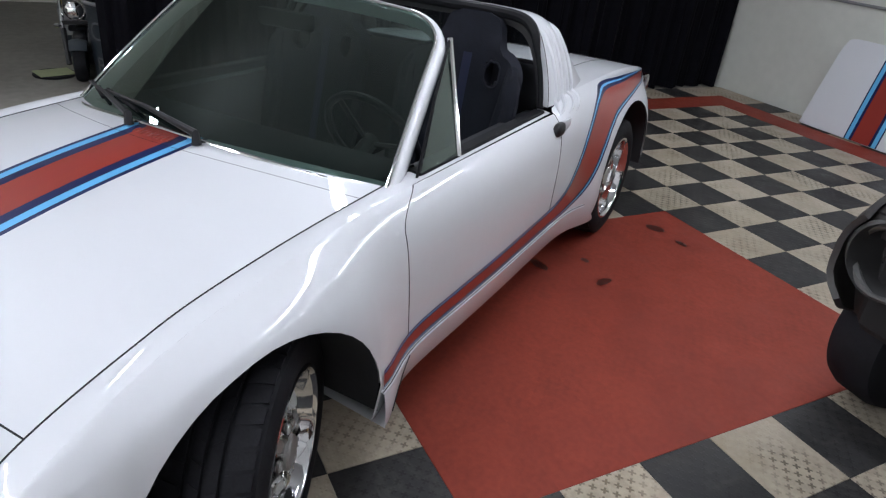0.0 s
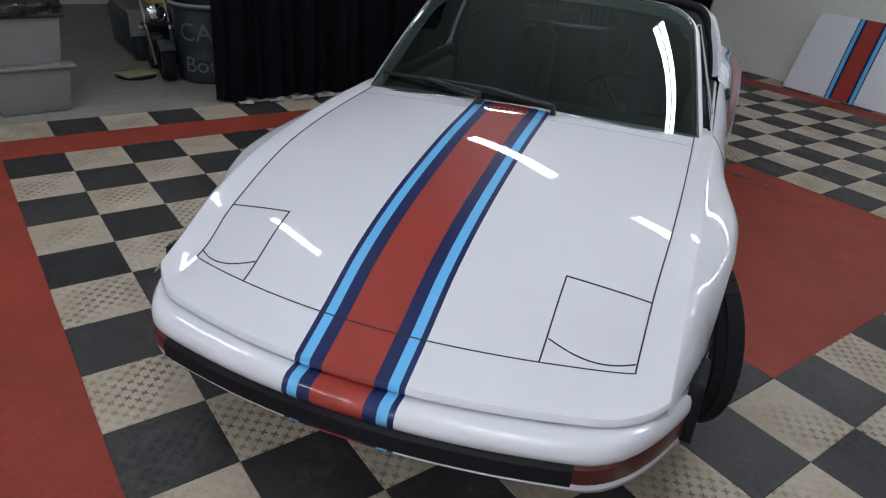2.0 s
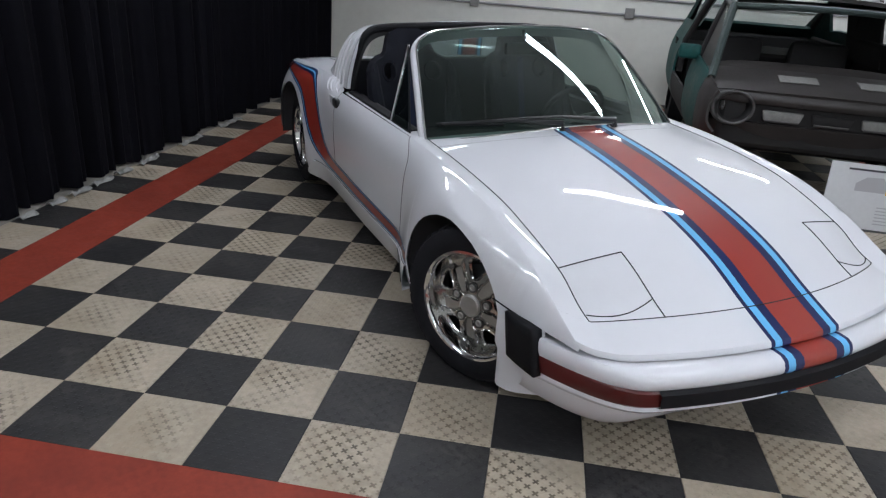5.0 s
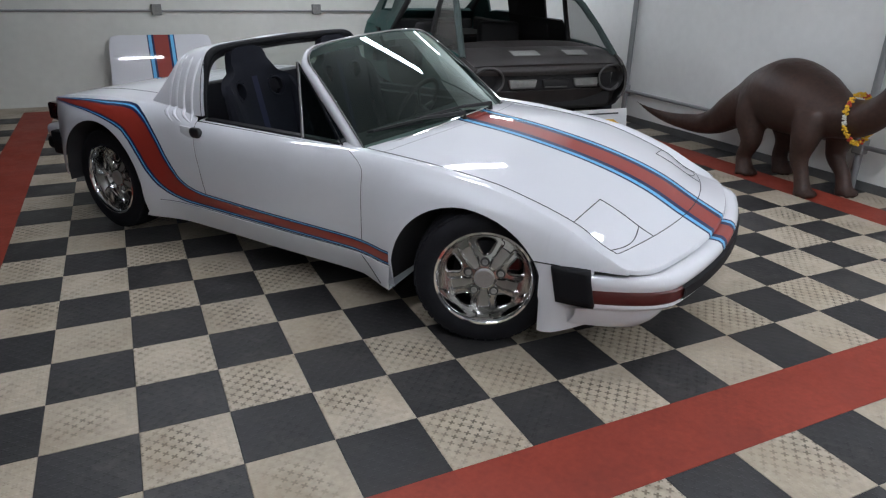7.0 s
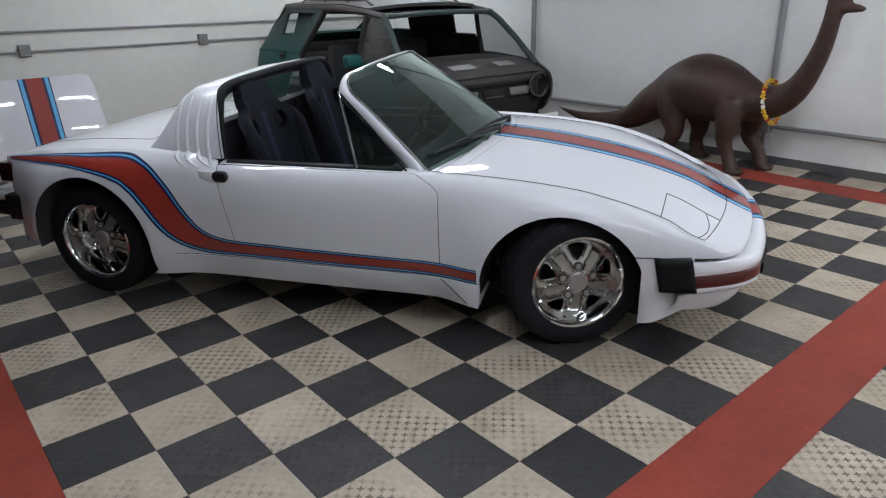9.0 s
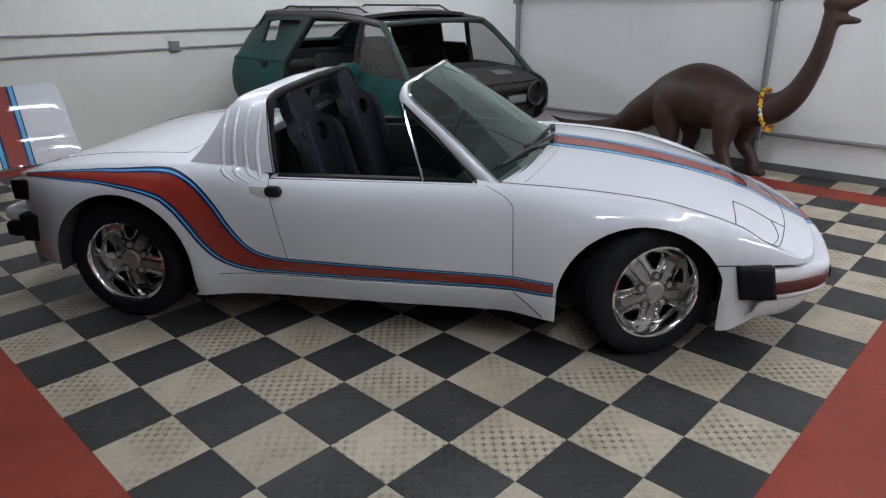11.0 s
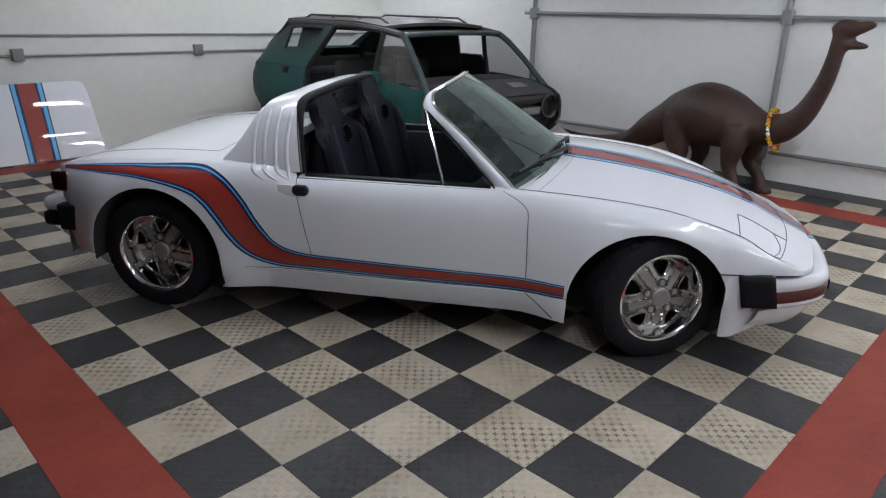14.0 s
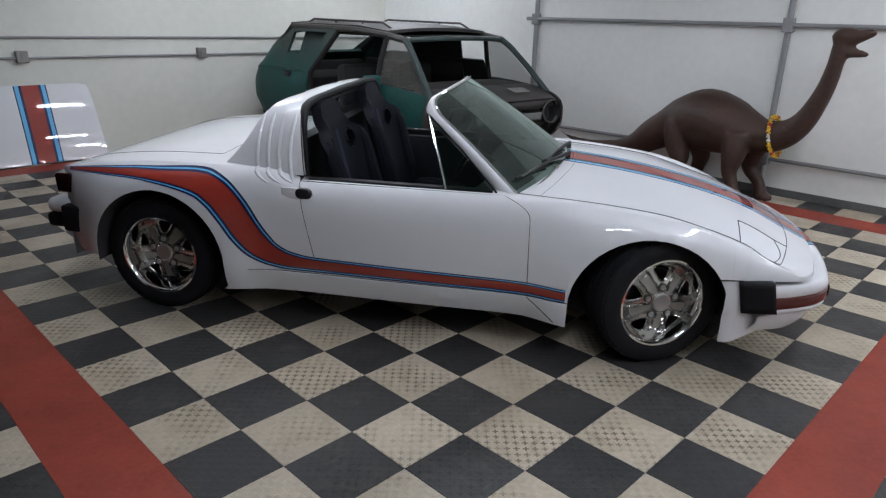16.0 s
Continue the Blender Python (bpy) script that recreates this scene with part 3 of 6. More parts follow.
part("valance", mesh_of("valance", *grid(valance_fn, [0.795 * math.sin(t) for t in lin(-math.pi / 2, math.pi / 2, 49)], lin(0, 1, 10))), paint_striped, car, "white front valance")
for sgn in (1, -1):
    # wing end below the lamp line and the black wrap-round pad
    def pad(f, v, sgn=sgn):
        x = f + 0.03 * v
        z = 0.475 + 0.004 * (f - 0.318) / 0.148 - 0.145 * v
        return (x, sgn * (0.796 - 0.012 * ((f - 0.318) / 0.148) ** 2), z)
    bm = bmesh.new()
    bm.from_mesh(mesh_of("pad", *grid(pad, lin(0.318, 0.466, 8), lin(0, 1, 6), flip=sgn < 0)))
    bmesh.ops.recalc_face_normals(bm, faces=bm.faces)
    ob = part("bumper_side_pad", bm, black_rubber, bumper, "black rubber wrap-round pad")
    s = ob.modifiers.new("thickness", "SOLIDIFY")
    s.thickness, s.offset = 0.035, 0.0
    # wing end: white panel between the arch and the bumper, sweeping into the valance
    def wing_end(f, v, sgn=sgn):
        k = (f - 0.272) / 0.26
        lo = 0.172 + 0.10 * max(0.0, (k - 0.2) / 0.8) ** 1.4
        z = 0.475 + (lo - 0.475) * v
        y = flank(min(f, 0.5), max(z, 0.30)) + 0.006 + (0.775 - flank(min(f, 0.5), 0.4)) * min(1.0, max(0.0, k - 0.2) / 0.6)
        return (f, sgn * (y - 0.012 * k - 0.10 * max(0.0, v - 0.5) * k), z)
    bm = bmesh.new()
    bm.from_mesh(mesh_of("wing_end", *grid(wing_end, lin(0.272, 0.476, 12), lin(0, 1, 12))))
    bmesh.ops.recalc_face_normals(bm, faces=bm.faces)
    part("wing_end", bm, paint_white, car)
    bm = bmesh.new()
    sweep(bm, [(f, sgn * (flank(f, 0.477) + 0.004), 0.477) for f in lin(0.235, 0.34, 6)], 0.0025, 6)
    part("wing_seam", bm, dark_gap, car, "dark seam above the wing end")

# underside and wheel wells
part("underbody", box(-3.0, 0.40, -0.60, 0.60, 0.15, 0.24, 0.02), dark_under, car)
for fa, za, r in ((F_ARCH, F_AZ, F_R), (R_ARCH, R_AZ, R_R)):
    for sgn in (1, -1):
        def well(a, v, sgn=sgn, fa=fa, za=za, r=r):
            x = fa - (r + 0.004) * math.cos(a)
            z = za + (r + 0.004) * math.sin(a) if 0 <= a <= math.pi else za
            yo = flank(min(max(x, fa - r), fa + r), z) - 0.008
            return (x, sgn * (yo - (yo - 0.42) * v), z)
        aa = lin(0, math.pi, 25)
        vf = grid(well, aa, lin(0, 1, 4))
        legs = []
        for e in (-1, 1):
            legs.append(grid(lambda u, v, e=e, sgn=sgn: (fa + e * (r + 0.004), sgn * (flank(fa + e * r, za) - 0.008 - 0.36 * v), za - u), lin(0, 0.05, 2), lin(0, 1, 4)))
        back = grid(lambda a, v, sgn=sgn: (fa - (r + 0.004) * math.cos(a) * v, sgn * 0.42, za + (r + 0.004) * math.sin(a) * v), aa, lin(0, 1, 3))
        bk2 = grid(lambda u, v, sgn=sgn: (fa - r + 2 * r * u, sgn * 0.42, za - 0.12 * v), lin(0, 1, 2), lin(0, 1, 2))
        part("wheel_well", mesh_of("wheel_well", *join(vf, *legs, back, bk2)), dark_under, car)

# ---- wheels ----
def spoke_height(r, e):
    """Relief of the wheel centre: raised rims round the windows, ridges beside sunken flat petals that end in a step."""
    rim = 0.004 * max(0.0, 1 - e / 0.05) if 0.10 < r < 0.174 else 0.0
    grow = min(1.0, max(0.0, (r - 0.046) / 0.02))
    at = 0.31 - 0.06 * min(1.0, max(0.0, (r - 0.05) / 0.09))        # where the ridge runs
    end = min(1.0, max(0.0, (0.148 - r) / 0.006))
    peak = 0.014 * max(0.0, 1 - abs(e - at) / 0.04)
    petal = -0.0045 if e > at + 0.045 else 0.0
    return rim + grow * (peak * min(1.0, max(0.0, (0.158 - r) / 0.012)) + petal * end) - (0.008 * (1 - end) if e > at + 0.05 else 0.0)


def wheel(f, y, steer, sgn, deep=0.0):
    w = new("wheel")
    w.parent = car
    w.matrix_basis = pose(0, 0, 0, -LEAN) @ pose(f, y, 0.3045, 0, 0, steer + (180 if sgn < 0 else 0))
    # the outer face looks along +y of the wheel
    tw = 0.105
    prof = [(0.205, tw - 0.012), (0.212, tw), (0.235, tw + 0.008), (0.268, tw + 0.006), (0.290, tw - 0.004), (0.300, tw - 0.022), (0.305, tw - 0.05)]
    for g in (0.035, 0.0, -0.035):
        prof += [(0.305, g + 0.006), (0.298, g + 0.004), (0.298, g - 0.004), (0.305, g - 0.006)]
    prof += [(0.305, -tw + 0.05), (0.300, -tw + 0.022), (0.285, -tw), (0.20, -tw + 0.01)]
    tyre = part("tyre", lathe(prof, 64), tyre_rubber, w, "black road tyre")
    # shoulder blocks of the tread
    verts, faces = [], []
    for k in range(44):
        for s_, y0, y1, sl in ((1, 0.041, 0.094, 0.03), (0, 0.006, 0.029, 0.04), (0, -0.029, -0.006, -0.04), (1, -0.094, -0.041, -0.03)):
            a0 = 2 * math.pi * (k + 0.5 * (sl > 0)) / 44
            q = len(verts)
            for r_ in (0.296, 0.3078):
                for yy, da in ((y0, 0.0), (y1, sl), (y1, sl + 0.112), (y0, 0.112)):
                    rr = r_ - (0.0065 if s_ and abs(yy) > 0.09 else 0.0)
                    verts.append((rr * math.cos(a0 + da), yy, rr * math.sin(a0 + da)))
            faces += [(q + 4, q + 5, q + 6, q + 7), (q, q + 1, q + 5, q + 4), (q + 1, q + 2, q + 6, q + 5), (q + 2, q + 3, q + 7, q + 6), (q + 3, q, q + 4, q + 7)]
    tagged(part("tread_pattern", mesh_of("tread", verts, faces), tyre_rubber, tyre, soft=False), kind="stuff")
    rim = [(0.214, tw - 0.004), (0.213, tw + 0.003), (0.204, tw + 0.004), (0.198, tw - 0.002), (0.194, tw - 0.012), (0.190, tw - 0.03 - 0.5 * deep), (0.184, tw - 0.050 - deep), (0.174, tw - 0.070 - deep), (0.168, -tw + 0.01)]
    part("rim", lathe(rim, 64), chrome, w, "polished alloy rim")
    # wheel centre: five spokes round five cut-out windows
    rows = [(0.03, 0.0), (0.046, 0.0), (0.056, 0.0), (0.066, 0.0), (0.080, 0.0), (0.094, 0.0), (0.098, 0.0), (0.101, 0.008), (0.107, 0.0155), (0.116, 0.022), (0.128, 0.0285), (0.140, 0.034), (0.147, 0.038), (0.152, 0.0405), (0.160, 0.0435), (0.167, 0.041), (0.172, 0.031), (0.1745, 0.0), (0.180, 0.0), (0.190, 0.0)]
    us = [0.0, 0.025, 0.05, 0.10, 0.16, 0.20, 0.23, 0.26, 0.29, 0.32, 0.35, 0.37, 0.42, 0.5]
    us = us + [1 - u for u in us[-2::-1]]
    verts, faces = [], []
    for k in range(5):
        c0 = math.radians(90 + 72 * k)
        base_i = len(verts)
        for r_, hw in rows:
            t0, t1 = c0 + hw / r_, c0 + math.radians(72) - hw / r_
            drop = 0.016 + deep + 0.034 * max(0.0, (r_ - 0.05) / 0.13) ** 1.3
            for u in us:
                a = t0 + (t1 - t0) * u
                verts.append((r_ * math.cos(a), tw - drop + spoke_height(r_, min(u, 1 - u)), r_ * math.sin(a)))
        n_u = len(us)
        for i_ in range(len(rows) - 1):
            for j_ in range(n_u - 1):
                q = base_i + i_ * n_u + j_
                faces.append((q, q + 1, q + n_u + 1, q + n_u))
    wc = part("wheel_centre", facing(mesh_of("wheel_centre", verts, faces), (0, 1, 0)), satin_metal, w, "bright five-spoke centre with window openings", angle=24)
    thick(wc, 0.009, -1.0)
    # flat brushed petals between the ridges
    for k in range(5):
        c0 = math.radians(90 + 72 * k)
        verts, faces = [], []
        radii = [0.056, 0.066, 0.080, 0.094, 0.101, 0.107, 0.116, 0.128, 0.140, 0.147]
        widths = dict(rows)
        for r_ in radii:
            hw = widths.get(r_, 0.0)
            t0, t1 = c0 + hw / r_, c0 + math.radians(72) - hw / r_
            at = 0.31 - 0.06 * min(1.0, max(0.0, (r_ - 0.05) / 0.09)) + 0.042
            y_ = tw - (0.016 + deep + 0.034 * max(0.0, (r_ - 0.05) / 0.13) ** 1.3) - 0.001
            for u in (at, 0.5, 1 - at):
                a = t0 + (t1 - t0) * u
                verts.append((r_ * math.cos(a), y_, r_ * math.sin(a)))
        for i_ in range(len(radii) - 1):
            for j_ in range(2):
                q = i_ * 3 + j_
                faces.append((q, q + 1, q + 4, q + 3))
        thick(part("petal", facing(mesh_of("petal", verts, faces), (0, 1, 0)), petal_metal, wc, "flat brushed metal petal"), 0.006, -1.0)
    hub = [(0.0, tw - 0.004 - deep), (0.038, tw - 0.004 - deep), (0.043, tw - 0.008 - deep), (0.045, tw - 0.05 - deep)]
    part("hub_cap", lathe(hub, 32), matte_metal, w, "satin hub cap")
    for k in range(5):
        a0 = math.radians(90 + 72 * k)
        nut = part("wheel_nut", lathe([(0.0, -0.002), (0.006, -0.002), (0.007, 0.0), (0.011, 0.0), (0.0135, -0.004), (0.0135, -0.04)], 12), matte_metal, w)
        nut.location = (0.072 * math.cos(a0), tw - 0.010 - deep, 0.072 * math.sin(a0))
        ob = part("nut_well", lathe([(0.0125, 0.0), (0.0185, 0.004), (0.021, -0.002)], 16), matte_dark, w)
        ob.location = (0.072 * math.cos(a0), tw - 0.016 - deep, 0.072 * math.sin(a0))
    part("brake_disc", lathe([(0.0, -0.002), (0.135, -0.002), (0.14, -0.012), (0.0, -0.012)], 40), dark_under, w, "dark brake disc")
    if not deep:
        part("brake_caliper", bx(bmesh.new(), -0.155, -0.085, -0.03, 0.006, 0.0, 0.075, 0.012), brake_red, w, "red brake caliper")
    return w


STEER = 26
wheel(-0.10, 0.70, STEER, 1)
wheel(-0.03, -0.70, STEER, -1)
wheel(-2.54, 0.708, 0, 1, 0.032)
wheel(-2.54, -0.708, 0, -1, 0.032)

# ---- windscreen, roll bar, cabin ----
def screen(u, v):
    """u across from -1 to 1, v from the cowl up to the header."""
    y = u * (0.668 + (0.552 - 0.668) * v)
    base = -0.515 - 0.20 * abs(u) ** 2
    top = -1.070 - 0.085 * abs(u) ** 2
    z0 = 0.842 - 0.058 * abs(u) ** 2
    z1 = 1.190 - 0.046 * abs(u) ** 2.2
    return Vector((base + (top - base) * v, y, z0 + (z1 - z0) * v + 0.012 * math.sin(v * math.pi)))


def foot(u):
    """Where the lower edge of the glass meets the cowl."""
    return -0.035 - 0.06 * abs(u) ** 1.5


def crown(v):
    """Half width of the glass at v: full, then drawn in round the upper corners."""
    return 1 - 0.20 * (1 - math.sqrt(max(0.0, 1 - (max(0.0, v - 0.80) / 0.20) ** 2)))


part("windscreen", facing(mesh_of("windscreen", *grid(lambda u, v: tuple(screen(u * crown(foot(u) + (1 - foot(u)) * v), foot(u) + (1 - foot(u)) * v)), lin(-1, 1, 31), lin(0, 1, 31))), (1, 0, 0.6)), glass, car, "tinted laminated windscreen")
half = [screen(-1, v) for v in lin(-0.16, 0.80, 13)]
for k in range(1, 9):                 # rounded upper corner
    a = k / 8 * math.pi / 2
    half.append(screen(-1 + 0.20 * (1 - math.cos(a)), 0.80 + 0.20 * math.sin(a)))
half += [screen(u, 1.0) for u in lin(-0.72, 0.0, 10)]
edge = half + [Vector((p.x, -p.y, p.z)) for p in half[-2::-1]]
# a moulded frame round the glass: out from its edge, then back behind it
SECTION = [(-0.004, -0.006), (0.006, 0.000), (0.017, -0.002), (0.024, -0.010), (0.026, -0.024), (0.024, -0.046), (0.014, -0.056), (-0.004, -0.054)]
bm = bmesh.new()
rings = []
for i_, e in enumerate(edge):
    along = (edge[min(i_ + 1, len(edge) - 1)] - edge[max(i_ - 1, 0)]).normalized()
    front = Vector((0.51, 0.10 * e.y / 0.6, 0.86))
    front = (front - along * front.dot(along)).normalized()
    out_ = along.cross(front)
    if out_.dot(e - Vector((-0.85, 0, 1.0))) < 0:
        out_ = -out_
    rings.append([bm.verts.new(e + out_ * o + front * b_) for o, b_ in SECTION])
n_ = len(SECTION)
for a, b_ in zip(rings, rings[1:]):
    for k in range(n_):
        bm.faces.new((a[k], a[(k + 1) % n_], b_[(k + 1) % n_], b_[k]))
bm.faces.new(rings[0])
bm.faces.new(rings[-1][::-1])
bmesh.ops.recalc_face_normals(bm, faces=bm.faces)
part("windscreen_frame", bm, paint_white, car, "white painted windscreen frame", angle=50)
bm = bmesh.new()
sweep(bm, [e + Vector((0.003, 0, 0.004)) for e in edge], 0.005, 8)
part("windscreen_trim", bm, chrome, car, "bright metal trim round the glass")
bm = bmesh.new()
sweep(bm, [screen(u, foot(u)) + Vector((0.004, 0, 0.002)) for u in lin(-1, 1, 25)], 0.006, 8)
part("windscreen_base_trim", bm, chrome, car)

# roll bar with ribbed sail panels
BAR = [(0.716, 0.790), (0.706, 0.85), (0.685, 0.928), (0.655, 1.005), (0.615, 1.070), (0.55, 1.110), (0.42, 1.123), (0.2, 1.127), (0.0, 1.13)]
BAR = BAR + [(-y, z) for y, z in BAR[-2::-1]]
BAR_BACK = curve([0.77, 0.80, 0.85, 0.92, 0.99, 1.05, 1.095, 1.13], [-2.33, -2.22, -2.15, -2.085, -2.035, -2.0, -1.965, -1.95])
BAR_FRONT = curve([0.77, 0.9, 1.05, 1.10, 1.13], [-1.735, -1.752, -1.775, -1.785, -1.79])


def bar_path(n):
    """Evenly spaced places (y, z) along the hoop."""
    pts = [Vector((y, z)) for y, z in BAR]
    fy = curve(range(len(pts)), [0.0] * len(pts))
    out = []
    for k in range(n):
        t = k / (n - 1) * (len(pts) - 1)
        i = min(int(t), len(pts) - 2)
        p0, p1, p2, p3 = pts[max(i - 1, 0)], pts[i], pts[i + 1], pts[min(i + 2, len(pts) - 1)]
        s = t - i
        out.append(0.5 * ((2 * p1) + (p2 - p0) * s + (2 * p0 - 5 * p1 + 4 * p2 - p3) * s * s + (3 * p1 - p0 - 3 * p2 + p3) * s ** 3))
    return out


hoop = bar_path(65)
def bar_fn(p, v):
    a, b = BAR_FRONT(p.y), BAR_BACK(p.y)
    lift = 0.012 * math.sin(v * math.pi)
    n = Vector((p.x, 0.35 * (p.y - 0.7))).normalized()
    return (a + (b - a) * v, p.x + n.x * lift - (0.02 * (v ** 2) * (1 if p.x > 0 else -1) * min(1, abs(p.x) / .6)), p.y + n.y * lift - 0.012 * v ** 2)
bar = part("roll_bar", mesh_of("roll_bar", *grid(bar_fn, hoop, lin(0, 1, 12))), paint_white, car, "white roll hoop with ribbed side panels", angle=60)
def bar_in(p, v):
    return (BAR_FRONT(p.y) - 0.0, p.x * (1 - 0.075 * v), p.y - 0.05 * v * min(1, max(0, (p.y - 0.8) / .3)))
part("bar_trim", mesh_of("bar_trim", *grid(bar_in, hoop, lin(0, 1, 3))), black_trim, bar, "black trim inside the hoop")
bm = bmesh.new()
sweep(bm, [Vector((BAR_FRONT(p.y) + 0.010, p.x * (0.958 + 0.03 * min(1, max(0, (p.y - 1.0) / 0.12))), p.y - 0.008)) for p in hoop], [0.011 + 0.011 * min(1, max(0, (p.y - 0.98) / 0.1)) for p in hoop], 10)
part("bar_seal", bm, black_rubber, bar, "black rubber seal")
for sgn in (1, -1):
    side_pts = [p for p in hoop if p.x * sgn > 0.5 and p.y < 1.09]
    vf = grid(lambda p, v: (BAR_FRONT(p.y) + 0.006 * (1 - v), p.x * (1 - 0.036 * v), p.y - 0.012 * v * min(1, max(0, (p.y - 0.95) / 0.12))), side_pts, lin(0, 1, 3))
    part("bar_flange", facing(mesh_of("bar_flange", *vf), (1, 0, 0)), paint_white, bar, "white front edge of the hoop")
part("bar_lining", mesh_of("bar_lining", *grid(lambda p, v: (BAR_FRONT(p.y) + (BAR_BACK(max(p.y, 0.9)) - BAR_FRONT(p.y)) * v, p.x * 0.925, p.y - 0.05 * min(1, max(0, (p.y - 0.8) / .3))), hoop, lin(0, 1, 4))), black_vinyl, bar)
for sgn in (1, -1):
    for k in range(4):
        bm = bmesh.new()
        pts, rad = [], []
        for t in lin(0.0, 1.0, 22):
            z = 1.075 - 0.318 * t
            x = -1.972 + 0.058 * k + (0.075 if k < 3 else 0.02) * max(0.0, (t - 0.80) / 0.20) ** 2 - 0.012 * math.sin(t * math.pi)
            qs = []
            for p in hoop[:33]:
                a = BAR_FRONT(p.y)
                qs.append(bar_fn(p, (x - a) / (BAR_BACK(p.y) - a)))
            y_low = flank(x, min(z, ridge_z(x) - 0.002))
            if z > qs[0][2]:
                n_ = min(range(32), key=lambda i: abs(0.5 * (qs[i][2] + qs[i + 1][2]) - z))
                w_ = min(1.0, max(0.0, (z - qs[n_][2]) / max(1e-4, qs[n_ + 1][2] - qs[n_][2])))
                y_ = qs[n_][1] + (qs[n_ + 1][1] - qs[n_][1]) * w_
                y_ = max(y_, y_low) if z < ridge_z(x) else y_
            else:
                y_ = y_low
            pts.append(Vector((x, y_ - 0.0015, z)))
            rad.append(0.0108 * min(1.0, 0.25 + t * 9) * min(1.0, 0.3 + (1 - t) * 6))
        if sgn < 0:
            pts = [Vector((p.x, -p.y, p.z)) for p in pts]
        sweep(bm, pts, rad, 10)
        part("rib", bm, paint_white, bar)
rw = grid(lambda u, v: (-1.86 - 0.02 * (1 - v), u * (0.60 - 0.10 * v), 0.82 + 0.28 * v), lin(-1, 1, 9), lin(0, 1, 5))
part("rear_window", facing(mesh_of("rear_window", *rw), (1, 0, 0)), clear_glass, car, "upright rear window")
bm = bmesh.new()
sweep(bm, [(-1.86, -0.60, 0.84), (-1.86, 0.60, 0.84)], 0.02, 8)
part("rear_window_frame", bm, black_trim, car)

for sgn in (1, -1):
    # quarter glass and its bright post
    post0, post1 = Vector((-1.025, sgn * 0.712, 0.772)), Vector((-1.140, sgn * 0.585, 1.10))
    bm = bmesh.new()
    sweep(bm, [post0, post0.lerp(post1, 0.5), post1], 0.009, 8)
    part("quarter_post", bm, chrome, car, "bright quarter window post")
    bot = Vector((-0.80, sgn * 0.712, 0.772))
    me = mesh_of("quarter_glass", [post0, bot, post1 + Vector((0.01, 0, -0.005))], [(0, 1, 2)])
    part("quarter_glass", facing(me, (0, sgn, 0)), glass, car, "tinted quarter glass", soft=False)
    bm = bmesh.new()
    sweep(bm, [bot + Vector((0.02, 0, 0)), bot.lerp(post1, 0.5) + Vector((0.012, 0, 0.01)), post1], 0.0045, 6)
    part("quarter_seal", bm, black_rubber, car)

# cabin tub, dash, wheel, seats
tub = bmesh.new()
bx(tub, -1.85, -0.55, -0.66, 0.66, 0.22, 0.26)
bx(tub, -1.88, -1.80, -0.64, 0.64, 0.24, 0.93)
bx(tub, -1.84, -0.60, -0.655, -0.60, 0.24, 0.745)
bx(tub, -1.84, -0.60, 0.60, 0.655, 0.24, 0.745)
bx(tub, -1.80, -0.70, -0.11, 0.11, 0.24, 0.42, 0.03, 2)
part("cabin_tub", tub, black_vinyl, car, "black cabin lining")
dash = grid(lambda y, v: (-0.51 - 0.09 * abs(y / .6) ** 2 - 0.40 * v, y, 0.795 - 0.010 * v - 0.03 * abs(y / .6) ** 2 - (0.12 * max(0, v - 0.75) / 0.25)), lin(-0.62, 0.62, 21), lin(0, 1, 9))
part("dashboard", mesh_of("dashboard", *dash), black_vinyl, car, "black padded dashboard")
sw = new("steering_wheel")
sw.parent = car
sw.matrix_basis = pose(-1.08, 0.34, 0.735, 0, -62, 0)
bm = bmesh.new()
sweep(bm, [(0.185 * math.cos(a), 0.185 * math.sin(a), 0) for a in lin(0, 2 * math.pi, 33)], 0.014, 8, cap=False)
part("rim", bm, black_vinyl, sw)
bm = bmesh.new()
for a in (90, 210, 330):
    a = math.radians(a)
    sweep(bm, [(0, 0, -0.03), (0.18 * math.cos(a), 0.18 * math.sin(a), 0)], 0.010, 6)
sweep(bm, [(0, 0, -0.005), (0, 0, -0.30)], 0.03, 10)
part("spoke_hub", bm, black_trim, sw)
bm = bmesh.new()
bx(bm, -1.05, -1.02, -0.12, 0.12, 1.06, 1.12, 0.012, 2)
sweep(bm, [(-1.04, 0, 1.10), (-1.09, 0, 1.19)], 0.008, 6)
part("rear_mirror", bm, black_trim, car, "black interior mirror")


SEAT_W = curve([0.40, 0.55, 0.70, 0.80, 0.90, 0.945, 0.985, 1.03, 1.07, 1.095, 1.105], [0.235, 0.245, 0.245, 0.255, 0.255, 0.225, 0.155, 0.130, 0.118, 0.095, 0.06])


